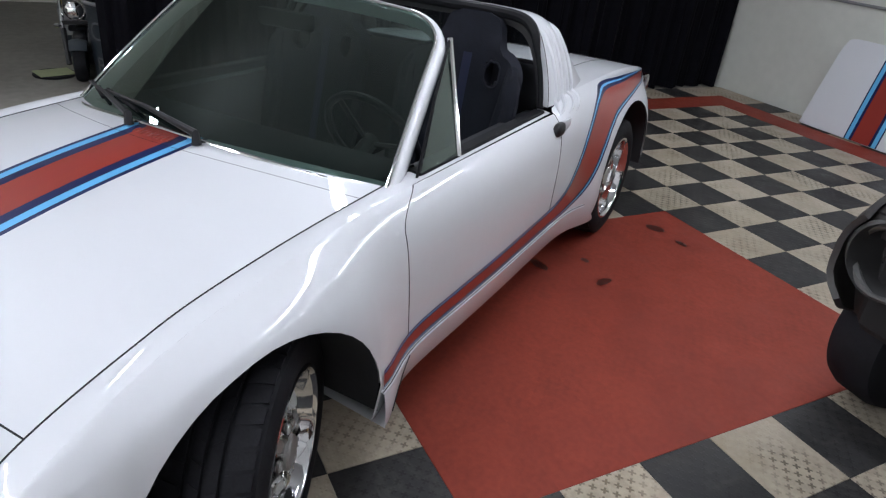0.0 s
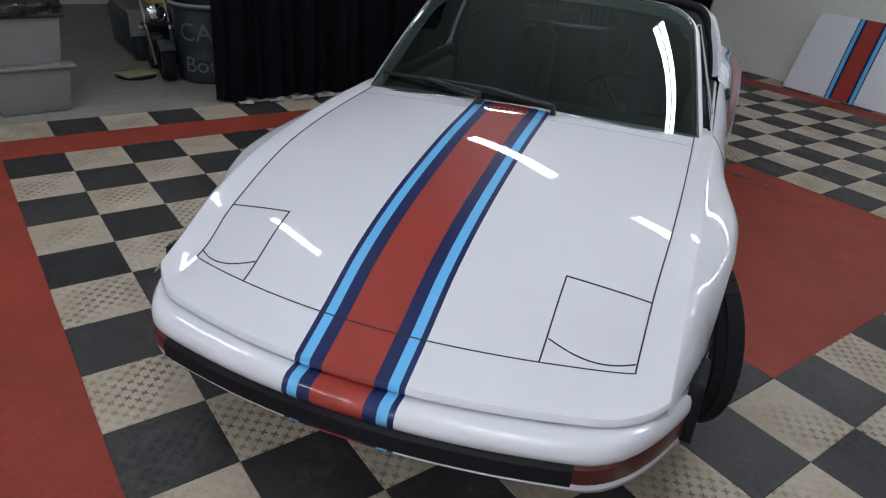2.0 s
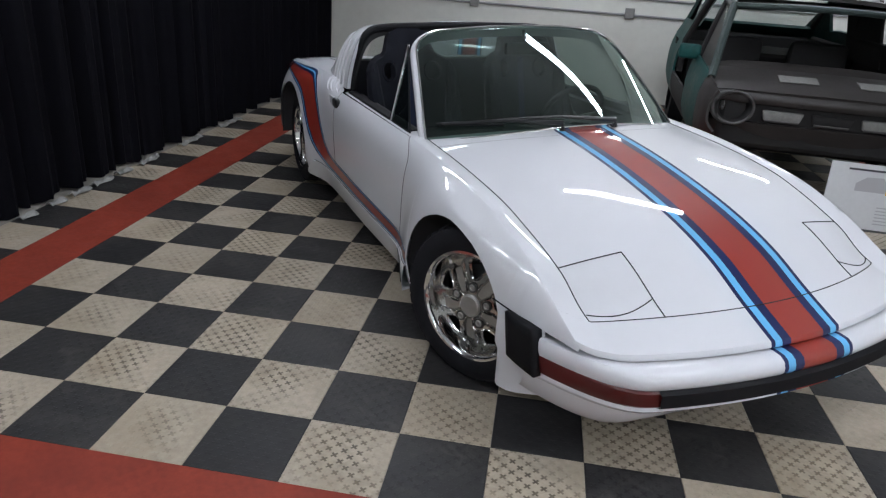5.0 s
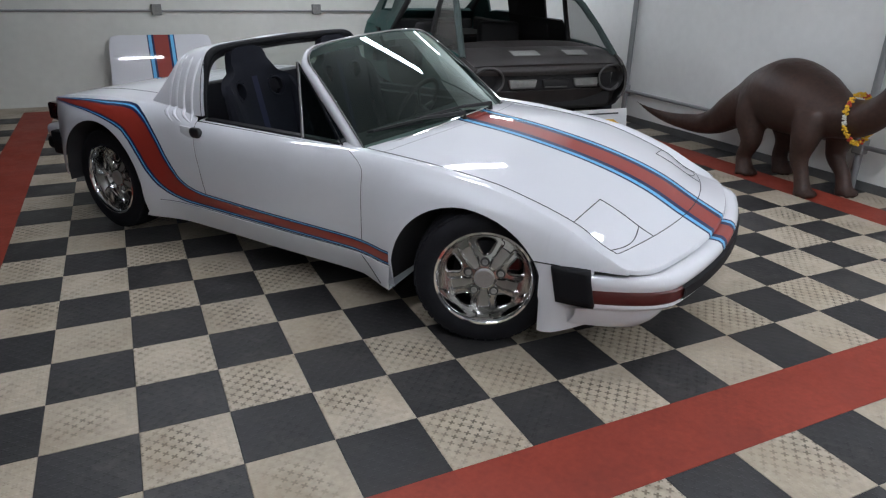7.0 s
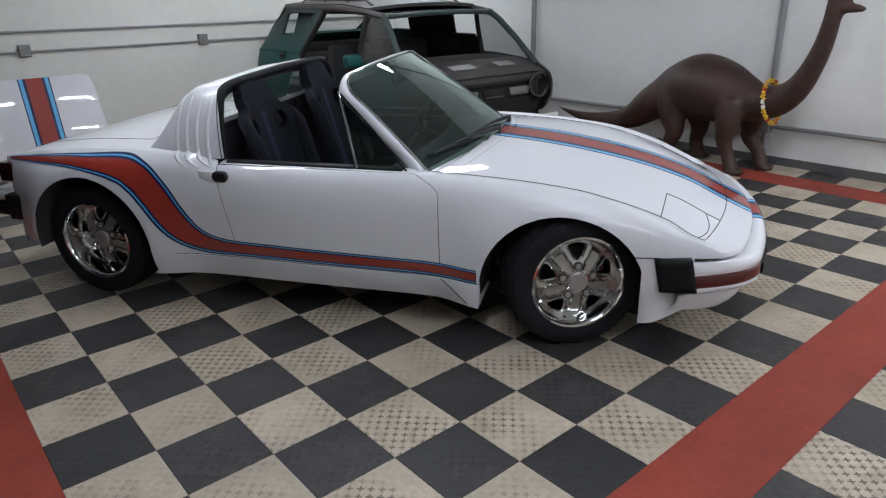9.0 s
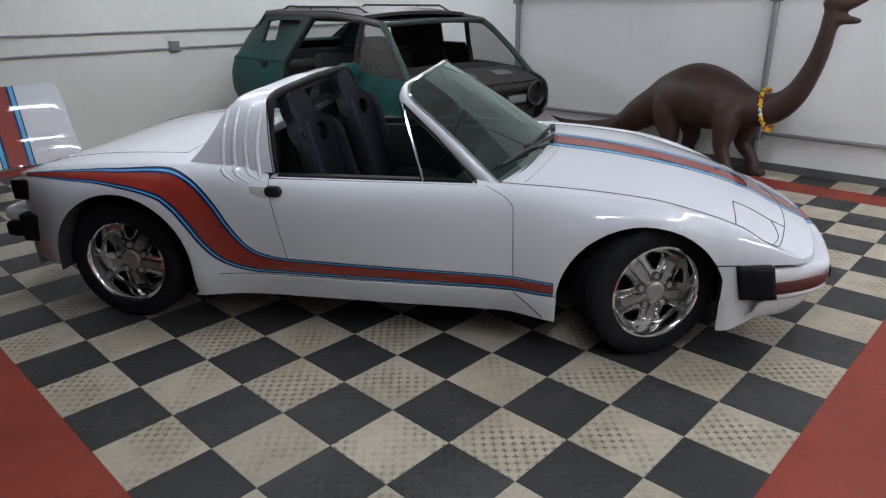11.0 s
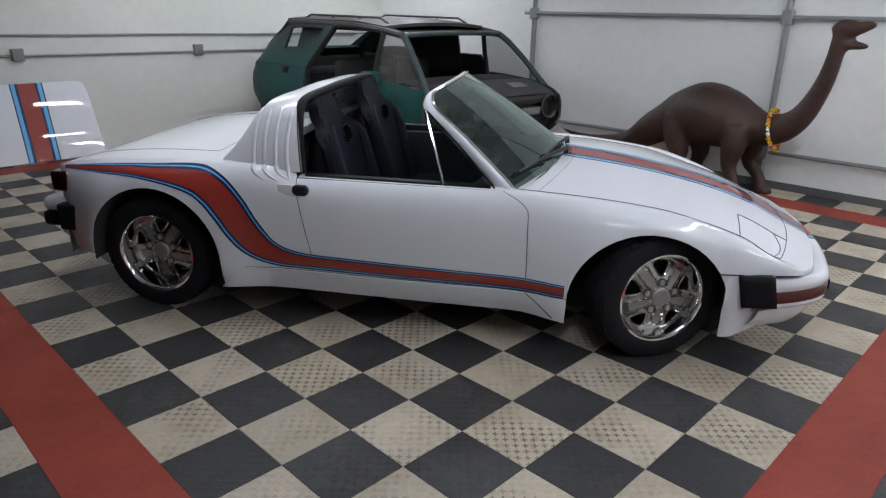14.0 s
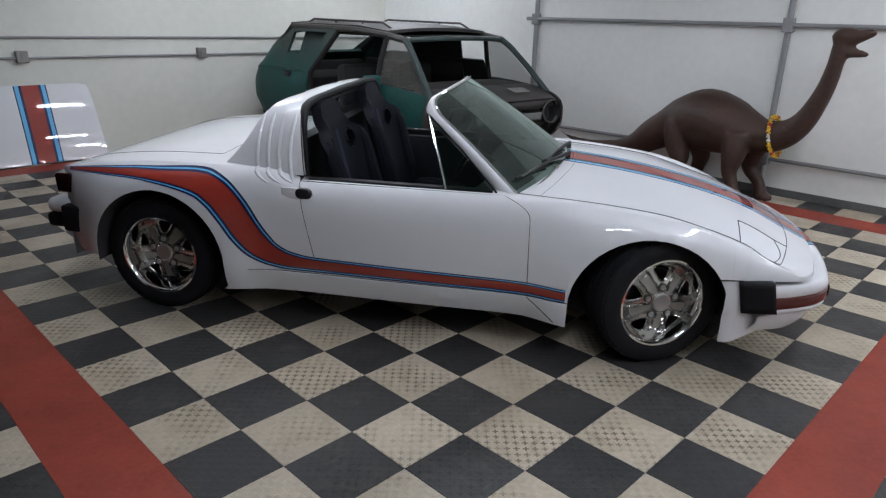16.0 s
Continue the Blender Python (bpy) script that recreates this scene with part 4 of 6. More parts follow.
def seat(y):
    s = new("bucket_seat")
    s.parent = car
    tagged(s, "black cloth bucket seat with belt slots and a blue strip")
    s.location = (0, y, 0)

    def shell(u, z):
        # z up the back, u across; the sides wrap forward
        wrap = 0.085 * abs(u) ** 2.6 * min(1.0, max(0.0, (1.02 - z) / 0.12))
        return (-1.672 - 0.25 * (z - 0.749) + wrap, u * SEAT_W(z), z)
    us, zs = lin(-1, 1, 33), lin(0.40, 1.105, 48)
    verts, faces = grid(shell, us, zs)
    keep = []
    for f in faces:
        c = sum((Vector(verts[i]) for i in f), Vector()) / 4
        dy, dz = abs(abs(c.y) - 0.132) / 0.040, abs(c.z - 0.888) / 0.046
        if max(dy, dz, (dy + dz) * 0.68) > 1.0:
            keep.append(f)
    ob = part("backrest", mesh_of("backrest", verts, keep), seat_cloth, s)
    thick(ob, 0.055, 0.0)
    for sg in (1, -1):
        bm = bmesh.new()
        sweep(bm, [Vector(shell(sg * 0.93, z)) + Vector((0.01, 0, 0)) for z in lin(0.42, 0.93, 9)], [0.035, 0.045, 0.05, 0.05, 0.048, 0.045, 0.042, 0.036, 0.02], 10)
        part("side_bolster", bm, seat_cloth, s)
        # moulded rim round the belt slot
        bm = bmesh.new()
        ring = []
        for k in range(25):
            a = 2 * math.pi * k / 24
            q = max(abs(math.cos(a)), abs(math.sin(a)), (abs(math.cos(a)) + abs(math.sin(a))) * 0.70)
            yy, zz = sg * 0.132 + 0.043 * math.cos(a) / q, 0.888 + 0.049 * math.sin(a) / q
            ring.append(Vector(shell(yy / SEAT_W(zz), zz)) + Vector((0.027, 0, 0)))
        sweep(bm, ring, 0.0065, 8, cap=False)
        part("slot_rim", bm, seat_cloth, s)
    bm = bmesh.new()
    bx(bm, -1.62, -1.10, -0.235, 0.235, 0.27, 0.40, 0.05, 3)
    part("cushion", bm, seat_cloth, s)
    for sg in (1, -1):
        bm = bmesh.new()
        sweep(bm, [(-1.60, sg * 0.225, 0.40), (-1.40, sg * 0.235, 0.42), (-1.20, sg * 0.225, 0.40), (-1.10, sg * 0.20, 0.36)], [0.05, 0.055, 0.05, 0.03], 10)
        part("thigh_bolster", bm, seat_cloth, s)
    strip = grid(lambda u, z: (shell(0, z)[0] + 0.0295, u * 0.02, z), [-1, 1], lin(0.41, 0.955, 12))
    part("strip", mesh_of("strip", *strip), blue_cloth, s, "blue cloth strip")
    return s


seat(0.36)
seat(-0.36)

# wipers
for a, b in ((-0.12, -0.60), (0.16, -0.36)):
    w = new("wiper")
    w.parent = car
    p0 = screen(a / 0.66, 0.0) + Vector((0.045, 0, 0.0))
    p1 = screen(b / 0.66, 0.045) + Vector((0.02, 0, 0.018))
    bm = bmesh.new()
    sweep(bm, [p0 - Vector((0, 0, 0.02)), p0 + Vector((0, 0, 0.012)), p0.lerp(p1, 0.5) + Vector((0.006, 0, 0.02)), p1], [0.014, 0.012, 0.007, 0.005], 8)
    part("arm", bm, black_trim, w, "black wiper arm")
    bm = bmesh.new()
    q0, q1 = screen((b + 0.24) / 0.66, 0.005) + Vector((0.012, 0, 0.012)), screen((b - 0.02) / 0.66, 0.055) + Vector((0.012, 0, 0.012))
    sweep(bm, [q0, q0.lerp(q1, 0.5), q1], 0.006, 6)
    part("blade", bm, black_rubber, w)

# small raised slots of the cowl vent, and the slanting end of the sill cover
for k in range(9):
    y = -0.072 + 0.018 * k
    bm = bmesh.new()
    sweep(bm, [Vector(top_point(f, y)) + Vector((0, 0, 0.001)) for f in (-0.476, -0.462, -0.448)], [0.002, 0.004, 0.002], 6)
    part("vent_rib", bm, paint_red, car)
for sgn in (1, -1):
    bm = bmesh.new()
    sweep(bm, [(f, sgn * (flank(f, z) + 0.0128 + 0.03 * (f + 0.62) / 0.19 * (SILL - z) / 0.112), z) for f, z in zip(lin(-0.602, -0.472, 12), lin(0.309, 0.210, 12))], 0.0022, 6)
    part("sill_seam", bm, seam_grey, car, "slanting seam of the sill cover")

# stripe along the flank: low along the door, then up and over the rear wheel
LINE = [(-0.425, 0.345), (-0.9, 0.350), (-1.4, 0.356), (-1.68, 0.360), (-1.80, 0.370), (-1.895, 0.400), (-1.962, 0.450), (-2.015, 0.517), (-2.076, 0.612), (-2.155, 0.698), (-2.24, 0.742), (-2.34, 0.759), (-2.47, 0.768), (-2.6, 0.772), (-2.83, 0.7625), (-3.05, 0.747)]
HALF = [0.033, 0.035, 0.038, 0.041, 0.051, 0.067, 0.081, 0.085, 0.087, 0.082, 0.068, 0.052, 0.036, 0.026, 0.017, 0.008]


def along(n):
    out = []
    cx = curve(range(len(LINE)), [p[0] for p in LINE])
    cz = curve(range(len(LINE)), [p[1] for p in LINE])
    cw = curve(range(len(LINE)), HALF)
    for k in range(n):
        t = k / (n - 1) * (len(LINE) - 1)
        d = Vector((cx(t + 0.02) - cx(t - 0.02), cz(t + 0.02) - cz(t - 0.02))).normalized()
        out.append((Vector((cx(t), cz(t))), Vector((-d.y, d.x)), cw(t)))
    return out


def flank_out(f, z):
    y = flank(f, min(z, ridge_z(f) - 0.004))
    if z < SILL:
        y += 0.012
    return y


def edge(v, w):
    """The blue and navy lines keep more of their width where the stripe is narrow."""
    red = 0.54 + 0.12 * min(1.0, max(0.0, (w - 0.035) / 0.04))
    a = abs(v)
    a = a * red / 0.66 if a <= 0.66 else red + (a - 0.66) * (1 - red) / 0.34
    return math.copysign(a, v)


STEPS = along(160)
BANDS = [("stripe_red", paint_red, -0.66, 0.66), ("stripe_navy", paint_navy, 0.66, 0.79), ("stripe_blue", paint_sky, 0.79, 0.872), ("stripe_navy", paint_navy, 0.872, 1.0), ("stripe_navy", paint_navy, -0.79, -0.66), ("stripe_blue", paint_sky, -0.872, -0.79), ("stripe_navy", paint_navy, -1.0, -0.872)]
for sgn in (1, -1):
    for name, m, lo, hi in BANDS:
        def rib(st, v, sgn=sgn, lo=lo, hi=hi):
            c, n, w = st
            q = c + n * w * edge(lo + (hi - lo) * v, w) * -1
            return (q.x, sgn * (flank_out(q.x, q.y) + 0.0022), q.y)
        vf = grid(rib, STEPS, lin(0, 1, 6 if "red" in name else 2), flip=sgn > 0)
        bm = bmesh.new()
        bm.from_mesh(mesh_of(name, *vf))
        bmesh.ops.recalc_face_normals(bm, faces=bm.faces)
        part(name, bm, m, car)


# ---- spare lid leaning on the wall ----
def spare_lid():
    t = thing("spare_lid", "white striped spare car lid leaning on the garage wall", "car lid", at=pose(1.20, 7.06, 0.0, 0, 0, 0))
    W, H = 0.60, 0.757
    # the object's own y runs across so that the stripe stays in its middle
    def surf(u, v):
        w = W - 0.05 * v - 0.02 * max(0.0, v - 0.9) / 0.1
        z = 0.01 + H * v - 0.022 * (max(0.0, abs(u) - 0.8) / 0.2) ** 2 * v
        return (0.20 * v - 0.008 * math.sin(v * math.pi) - 0.012 * (1 - u * u), u * w, z)
    ob = part("panel", mesh_of("panel", *grid(surf, lin(-1, 1, 41), lin(0, 1, 14))), striped("lid_paint_striped", (0.078, 0.099, 0.134, 0.145)), t)
    thick(ob, 0.022, 1.0)
    ob.matrix_basis = pose(0, 0, 0, 0, 0, 90)
    for name, us in (("side_rib", [-0.82] * 9), ("side_rib", [0.82] * 9), ("cross_rib", lin(-0.82, 0.82, 9))):
        bm = bmesh.new()
        pts = [Vector(surf(u, v)) for u, v in zip(us, lin(0.12, 0.88, 9))] if name == "side_rib" else [Vector(surf(u, 0.5)) for u in us]
        sweep(bm, [p + Vector((0.034, 0, 0)) for p in pts], 0.014, 8)
        part(name, bm, paint_white, ob)
    bm = bmesh.new()
    sweep(bm, [Vector(surf(u, 0.0)) + Vector((0.008, 0, 0.004)) for u in lin(-0.98, 0.98, 15)], 0.012, 8)
    part("lower_rim", bm, paint_white, ob)
    part("latch", box(0.0, 0.05, -0.03, 0.03, 0.10, 0.15, 0.006), satin_metal, ob)
    return t


spare_lid()

# ---- grey and teal car body ----
primer = mat("grey_primer", (0.030, 0.0265, 0.0255), 0.55, var=0.25, scale=4, bump=0.05, bscale=40)


def graded_teal():
    """Teal paint, turning to grey higher up the body."""
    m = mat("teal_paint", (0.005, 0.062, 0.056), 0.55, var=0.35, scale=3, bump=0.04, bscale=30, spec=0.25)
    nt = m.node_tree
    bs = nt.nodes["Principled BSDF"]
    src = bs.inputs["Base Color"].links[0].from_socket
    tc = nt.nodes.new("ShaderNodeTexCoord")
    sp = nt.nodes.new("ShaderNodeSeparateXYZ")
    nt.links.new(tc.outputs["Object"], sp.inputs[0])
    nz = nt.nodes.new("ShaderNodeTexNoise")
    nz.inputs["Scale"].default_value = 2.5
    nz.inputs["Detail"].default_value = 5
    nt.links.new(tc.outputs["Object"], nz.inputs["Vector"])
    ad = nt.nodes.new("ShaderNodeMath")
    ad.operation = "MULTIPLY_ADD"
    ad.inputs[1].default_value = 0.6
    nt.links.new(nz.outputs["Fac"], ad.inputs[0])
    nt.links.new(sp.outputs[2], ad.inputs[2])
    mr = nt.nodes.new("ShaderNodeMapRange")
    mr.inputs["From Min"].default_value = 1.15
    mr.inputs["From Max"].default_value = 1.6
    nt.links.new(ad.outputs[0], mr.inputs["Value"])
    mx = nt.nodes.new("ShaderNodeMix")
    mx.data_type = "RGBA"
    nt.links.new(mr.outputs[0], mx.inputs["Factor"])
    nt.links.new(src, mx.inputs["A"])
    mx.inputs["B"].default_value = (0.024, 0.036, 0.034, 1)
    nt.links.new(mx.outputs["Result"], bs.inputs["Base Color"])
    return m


teal = teal_grey = graded_teal()
pillar_grey = mat("rubbed_pillar_paint", (0.040, 0.056, 0.053), 0.6, var=0.35, scale=8, spec=0.25)
dark_primer = mat("dark_brown_primer", (0.022, 0.018, 0.017), 0.7, var=0.3, scale=6, bump=0.1, bscale=30)
dusty_glass = mat("dusty_glass", (0.12, 0.115, 0.105), 0.4, var=0.35, scale=2)
dusty_glass.node_tree.nodes["Principled BSDF"].inputs["Alpha"].default_value = 0.55
dust = mat("dusty_grey", (0.20, 0.20, 0.19), 0.7, var=0.2, scale=6)
dark_cabin = mat("dark_cabin", (0.013, 0.0125, 0.013), 0.85, var=0.3, scale=5)
lamp_glass = mat("headlamp_lens", (0.30, 0.30, 0.29), 0.16, metal=0.8)
bezel_grey = mat("bezel_grey", (0.055, 0.053, 0.052), 0.6, var=0.2, scale=10)
BUCK = pose(4.06, 3.345, 0, 0, 0, math.degrees(math.atan2(-0.997, -0.08)))
buck = thing("car_body", "bare grey and teal hatchback body on wheels", "car", at=BUCK)

B_TOP = curve([-3.66, -3.5, -2.5, -1.0, -0.35, -0.22, -0.10, 0.0], [0.84, 0.90, 0.92, 0.908, 0.868, 0.846, 0.812, 0.770])
B_WID = curve([-3.66, -3.4, -2.5, -1.0, -0.3, -0.08, 0.0], [0.70, 0.77, 0.80, 0.80, 0.79, 0.765, 0.74])
B_LOW = curve([-3.66, -3.3, -0.4, -0.1, 0.0], [0.45, 0.35, 0.36, 0.43, 0.50])


def buck_side(sgn, f0, f1, z0, z1, n=16):
    def fn(f, v):
        a, b = z0(f), z1(f)
        z = b + (a - b) * v
        m = (z - B_LOW(f)) / max(0.05, B_TOP(f) - B_LOW(f))
        y = B_WID(f) * (1 - 0.06 * max(0, (m - 0.6) / 0.4) ** 2 - 0.08 * max(0, (0.35 - m) / 0.35) ** 2)
        return (f, sgn * y, z)
    return grid(fn, lin(f0, f1, n), lin(0, 1, 9), flip=sgn < 0)


for sgn in (1, -1):
    lo, hi = (lambda f: B_LOW(f)), (lambda f: B_TOP(f))
    thick(part("front_wing", mesh_of("front_wing", *buck_side(sgn, -0.25, 0.0, lo, hi)), primer, buck), 0.02)
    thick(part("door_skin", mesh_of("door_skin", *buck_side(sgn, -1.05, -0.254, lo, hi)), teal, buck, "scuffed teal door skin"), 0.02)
    top_sill = 0.62 if sgn < 0 else 1.08
    thick(part("sill", mesh_of("sill", *buck_side(sgn, -2.26, -1.05, lo, lambda f: top_sill)), dark_cabin, buck), 0.02)
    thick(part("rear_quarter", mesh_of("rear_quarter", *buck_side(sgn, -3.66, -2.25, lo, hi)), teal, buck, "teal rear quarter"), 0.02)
    # upper rear quarter with its window hole and slanted front edge
    def upper(f, v, sgn=sgn):
        z0 = B_TOP(f)
        z1 = 1.385 if f > -2.75 else 1.385 - 0.45 * ((-2.75 - f) / 0.9) ** 1.5
        z = z0 + (z1 - z0) * v
        return (f + 0.41 * v * ((f + 3.64) / 1.39) ** 2, sgn * (B_WID(f) * 0.94 - 0.14 * v), z)
    fr = lin(-3.64, -2.25, 15)
    vv = lin(0, 1, 9)
    verts, faces = grid(upper, fr, vv, flip=sgn > 0)
    keep = [faces[i * 8 + j] for i in range(14) for j in range(8) if not ((8 if sgn < 0 else 7) <= i <= 12 and 3 <= j <= 6)]
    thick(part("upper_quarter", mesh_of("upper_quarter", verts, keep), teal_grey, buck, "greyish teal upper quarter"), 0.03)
    inner = [(p[0], p[1] - sgn * 0.05, p[2]) for p in (upper(-2.72, 0.3), upper(-2.28, 0.3), upper(-2.28, 0.92), upper(-2.76, 0.92))]
    if sgn < 0:
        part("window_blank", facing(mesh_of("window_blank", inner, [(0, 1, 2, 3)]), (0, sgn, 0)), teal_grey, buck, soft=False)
    bm = bmesh.new()
    q = [upper(-2.85, 0.30), upper(-2.55, 0.27)]
    bx(bm, -2.74, -2.62, sgn * 0.79 - 0.012, sgn * 0.79 + 0.012, 0.845, 0.90, 0.008, 2)
    sweep(bm, [(-2.76, sgn * 0.80, 0.908), (-2.60, sgn * 0.80, 0.908)], 0.010, 8, 0.7)
    part("quarter_handle", bm, dark_cabin, buck)
    # pillars
    bm = bmesh.new()
    sweep(bm, [(-0.21, sgn * 0.745, 0.835), (-0.45, sgn * 0.69, 1.07), (-0.64, sgn * 0.64, 1.24), (-0.74, sgn * 0.615, 1.305)], 0.03, 8)
    part("screen_pillar", bm, pillar_grey, buck)
    bm = bmesh.new()
    sweep(bm, [(-1.03, sgn * 0.745, 0.88), (-1.03, sgn * 0.69, 1.12), (-1.00, sgn * 0.63, 1.34)], 0.024, 8)
    part("door_pillar", bm, dark_cabin, buck)
    side = mesh_of("door_glass", [(-0.26, sgn * 0.725, 0.850), (-1.01, sgn * 0.735, 0.885), (-1.0, sgn * 0.63, 1.32), (-0.74, sgn * 0.618, 1.29)], [(0, 1, 2, 3)])
    facing(side, (0, sgn, 0))
    part("door_glass", side, dusty_glass, buck, "dusty clouded side glass", soft=False)
    bm = bmesh.new()
    sweep(bm, [(-2.25, sgn * 0.755, 0.62), upper(-2.25, 0.0), upper(-2.25, 0.5), upper(-2.25, 1.0)], 0.03, 8)
    part("opening_edge", bm, dark_cabin, buck)
    bm = bmesh.new()
    sweep(bm, [(-0.74, sgn * 0.61, 1.305), (-1.05, sgn * 0.62, 1.345), (-1.5, sgn * 0.62, 1.375), (-2.8, sgn * 0.62, 1.385)], 0.032, 8)
    part("roof_rail", bm, primer, buck)
    bm = bmesh.new()
    sweep(bm, [(-1.12, sgn * 0.50, 1.40), (-1.25, sgn * 0.50, 1.45), (-2.55, sgn * 0.50, 1.462), (-2.72, sgn * 0.50, 1.41)], 0.011, 8)
    part("roof_rack_bar", bm, primer, buck)
    for f in (-1.6, -2.1):
        bm = bmesh.new()
        sweep(bm, [(f, sgn * 0.50, 1.39), (f, sgn * 0.50, 1.455)], 0.009, 6)
        part("rack_foot", bm, primer, buck)
    # headlamp in its bezel
    bm = bmesh.new()
    ring = [(0.012 - 0.04 * max(0.0, math.cos(a)), sgn * (0.592 + 0.130 * math.cos(a)), 0.675 + 0.108 * math.sin(a)) for a in lin(0.0, 2 * math.pi, 33)]
    sweep(bm, ring, [0.010 + 0.012 * max(0.0, math.cos(a)) for a in lin(0.0, 2 * math.pi, 33)], 8, cap=False)
    bez = part("headlamp_bezel", bm, bezel_grey, buck, "dusty grey oval headlamp surround")
    # near-black bowl: the bonnet's shade over the lamp put into its colour
    ob = part("headlamp_bowl", lathe([(0.0, -0.115), (0.080, -0.115), (0.098, -0.04), (0.118, 0.012)], 32), dark_cabin, bez)
    ob.matrix_basis = pose(0.004, sgn * 0.592, 0.675, 0, 0, -90)
    ob = part("headlamp", lathe([(0.0, 0.024), (0.04, 0.020), (0.066, 0.010), (0.076, 0.0), (0.072, -0.03)], 32), lamp_glass, bez, "round glass headlamp")
    ob.matrix_basis = pose(-0.085, sgn * 0.592, 0.675, 0, 0, -90)
    ob = part("front_tyre", lathe([(0.17, 0.09), (0.24, 0.10), (0.285, 0.085), (0.30, 0.05), (0.30, -0.05), (0.285, -0.085), (0.17, -0.09)], 48), tyre_rubber, buck, "worn black tyre")
    ob.matrix_basis = pose(-0.46, sgn * 0.68, 0.30, 0, 0, 0)
    ob = part("front_disc", lathe([(0.0, 0.03), (0.17, 0.05), (0.175, -0.03)], 32), dust, buck)
    ob.matrix_basis = pose(-0.46, sgn * 0.68, 0.30, 0, 0, 0)
    ob = part("rear_tyre", lathe([(0.17, 0.09), (0.24, 0.10), (0.285, 0.085), (0.30, 0.05), (0.30, -0.05), (0.285, -0.085), (0.17, -0.09)], 48), tyre_rubber, buck, "worn black tyre")
    ob.matrix_basis = pose(-2.85, sgn * 0.66, 0.30, 0, 0, 0)

hoodv = grid(lambda f, y: (f - 0.07 * (abs(y) / 0.7) ** 3, y, B_TOP(f) + 0.015 * (1 - (y / 0.75) ** 2) - 0.012 * max(0.0, (abs(y) - 0.6) / 0.155) ** 2), lin(-0.40, 0.0, 14), lin(-0.755, 0.755, 25))
thick(part("bonnet", mesh_of("bonnet", *hoodv), primer, buck, "short dull grey bonnet"), 0.02)
face = grid(lambda y, v: (0.02 * math.sin(v * math.pi) - 0.07 * (abs(y) / 0.7) ** 3, y, 0.786 - 0.075 * v), lin(-0.745, 0.745, 25), lin(0, 1, 6))
thick(part("nose", mesh_of("nose", *face), primer, buck), 0.02)
band_ = grid(lambda y, v: (-0.035 - 0.07 * (abs(y) / 0.7) ** 3, y, 0.72 - 0.15 * v), lin(-0.70, 0.70, 15), lin(0, 1, 3))
thick(part("grille_recess", mesh_of("grille_recess", *band_), dark_cabin, buck, "black recess between the lamps"), 0.01)
skirt = grid(lambda y, v: (-0.01 - 0.07 * (abs(y) / 0.7) ** 3 - 0.08 * v, y, 0.578 - 0.18 * v + 0.05 * max(0.0, 1 - abs(y + 0.1) / 0.07) * v), lin(-0.72, 0.72, 31), lin(0, 1, 5))
thick(part("front_skirt", mesh_of("front_skirt", *skirt), dark_primer, buck, "dark dented skirt"), 0.015)
for y, w, m_ in ((-0.263, 0.135, dust), (0.052, 0.135, dark_cabin), (0.356, 0.128, dust)):
    bm = bx(bmesh.new(), -0.04, -0.008, y - w, y + w, 0.605, 0.675, 0.012, 2)
    for v in bm.verts:                    # narrower below
        v.co.y = y + (v.co.y - y) * (0.86 + 2.0 * (v.co.z - 0.605))
    part("grille_plate", bm, m_, buck)
    bm = bmesh.new()
    sweep(bm, [(-0.010, y - w * 0.8, 0.607), (-0.010, y + w * 0.8, 0.607)], 0.008, 6)
    part("grille_lip", bm, bezel_grey, buck)
def bonnet_at(f, y):
    return (f - 0.07 * (abs(y) / 0.7) ** 3, y, B_TOP(f) + 0.015 * (1 - (y / 0.75) ** 2) - 0.012 * max(0.0, (abs(y) - 0.6) / 0.155) ** 2)


for y0, y1 in ((-0.31, -0.06), (0.20, 0.42)):
    vf = grid(lambda f, y: tuple(Vector(bonnet_at(f, y)) + Vector((0.004, 0, 0.024))), lin(-0.235, -0.125, 5), lin(y0, y1, 7))
    thick(part("bonnet_patch", mesh_of("bonnet_patch", *vf), dust, buck, "pale dusty plate on the bonnet"), 0.004)
bm = bmesh.new()
sweep(bm, [(-0.70 - 0.05 * (y / 0.62) ** 2, y, 1.325 - 0.02 * (y / 0.62) ** 2) for y in lin(-0.62, 0.62, 13)], 0.034, 8, 0.7)
part("roof_header", bm, pillar_grey, buck)
part("roof_gap", box(-1.04, -0.72, -0.58, 0.58, 1.300, 1.318, 0.004), dark_cabin, buck, "dark slot behind the header")
roofv = grid(lambda f, y: (f, y, 1.35 + 0.04 * min(1, (-1.0 - f) / 0.5) + 0.03 * (1 - (y / .62) ** 2)), lin(-1.02, -2.85, 16), lin(-0.62, 0.62, 13), flip=True)
thick(part("roof", mesh_of("roof", *roofv), primer, buck), 0.03)
inn = bmesh.new()
bx(inn, -3.5, -0.3, -0.72, 0.72, 0.34, 0.42)
bx(inn, -3.55, -2.35, -0.68, 0.68, 0.40, 0.85, 0.03)
bx(inn, -3.20, -2.20, 0.60, 0.66, 0.80, 1.00, 0.02)
bx(inn, -3.44, -3.30, -0.64, 0.64, 0.80, 0.97, 0.02)
bx(inn, -0.30, -0.06, -0.66, 0.66, 0.40, 0.775, 0.03)
bx(inn, -2.85, -1.06, -0.60, 0.60, 1.325, 1.34)
part("cabin_lining", inn, dark_cabin, buck)
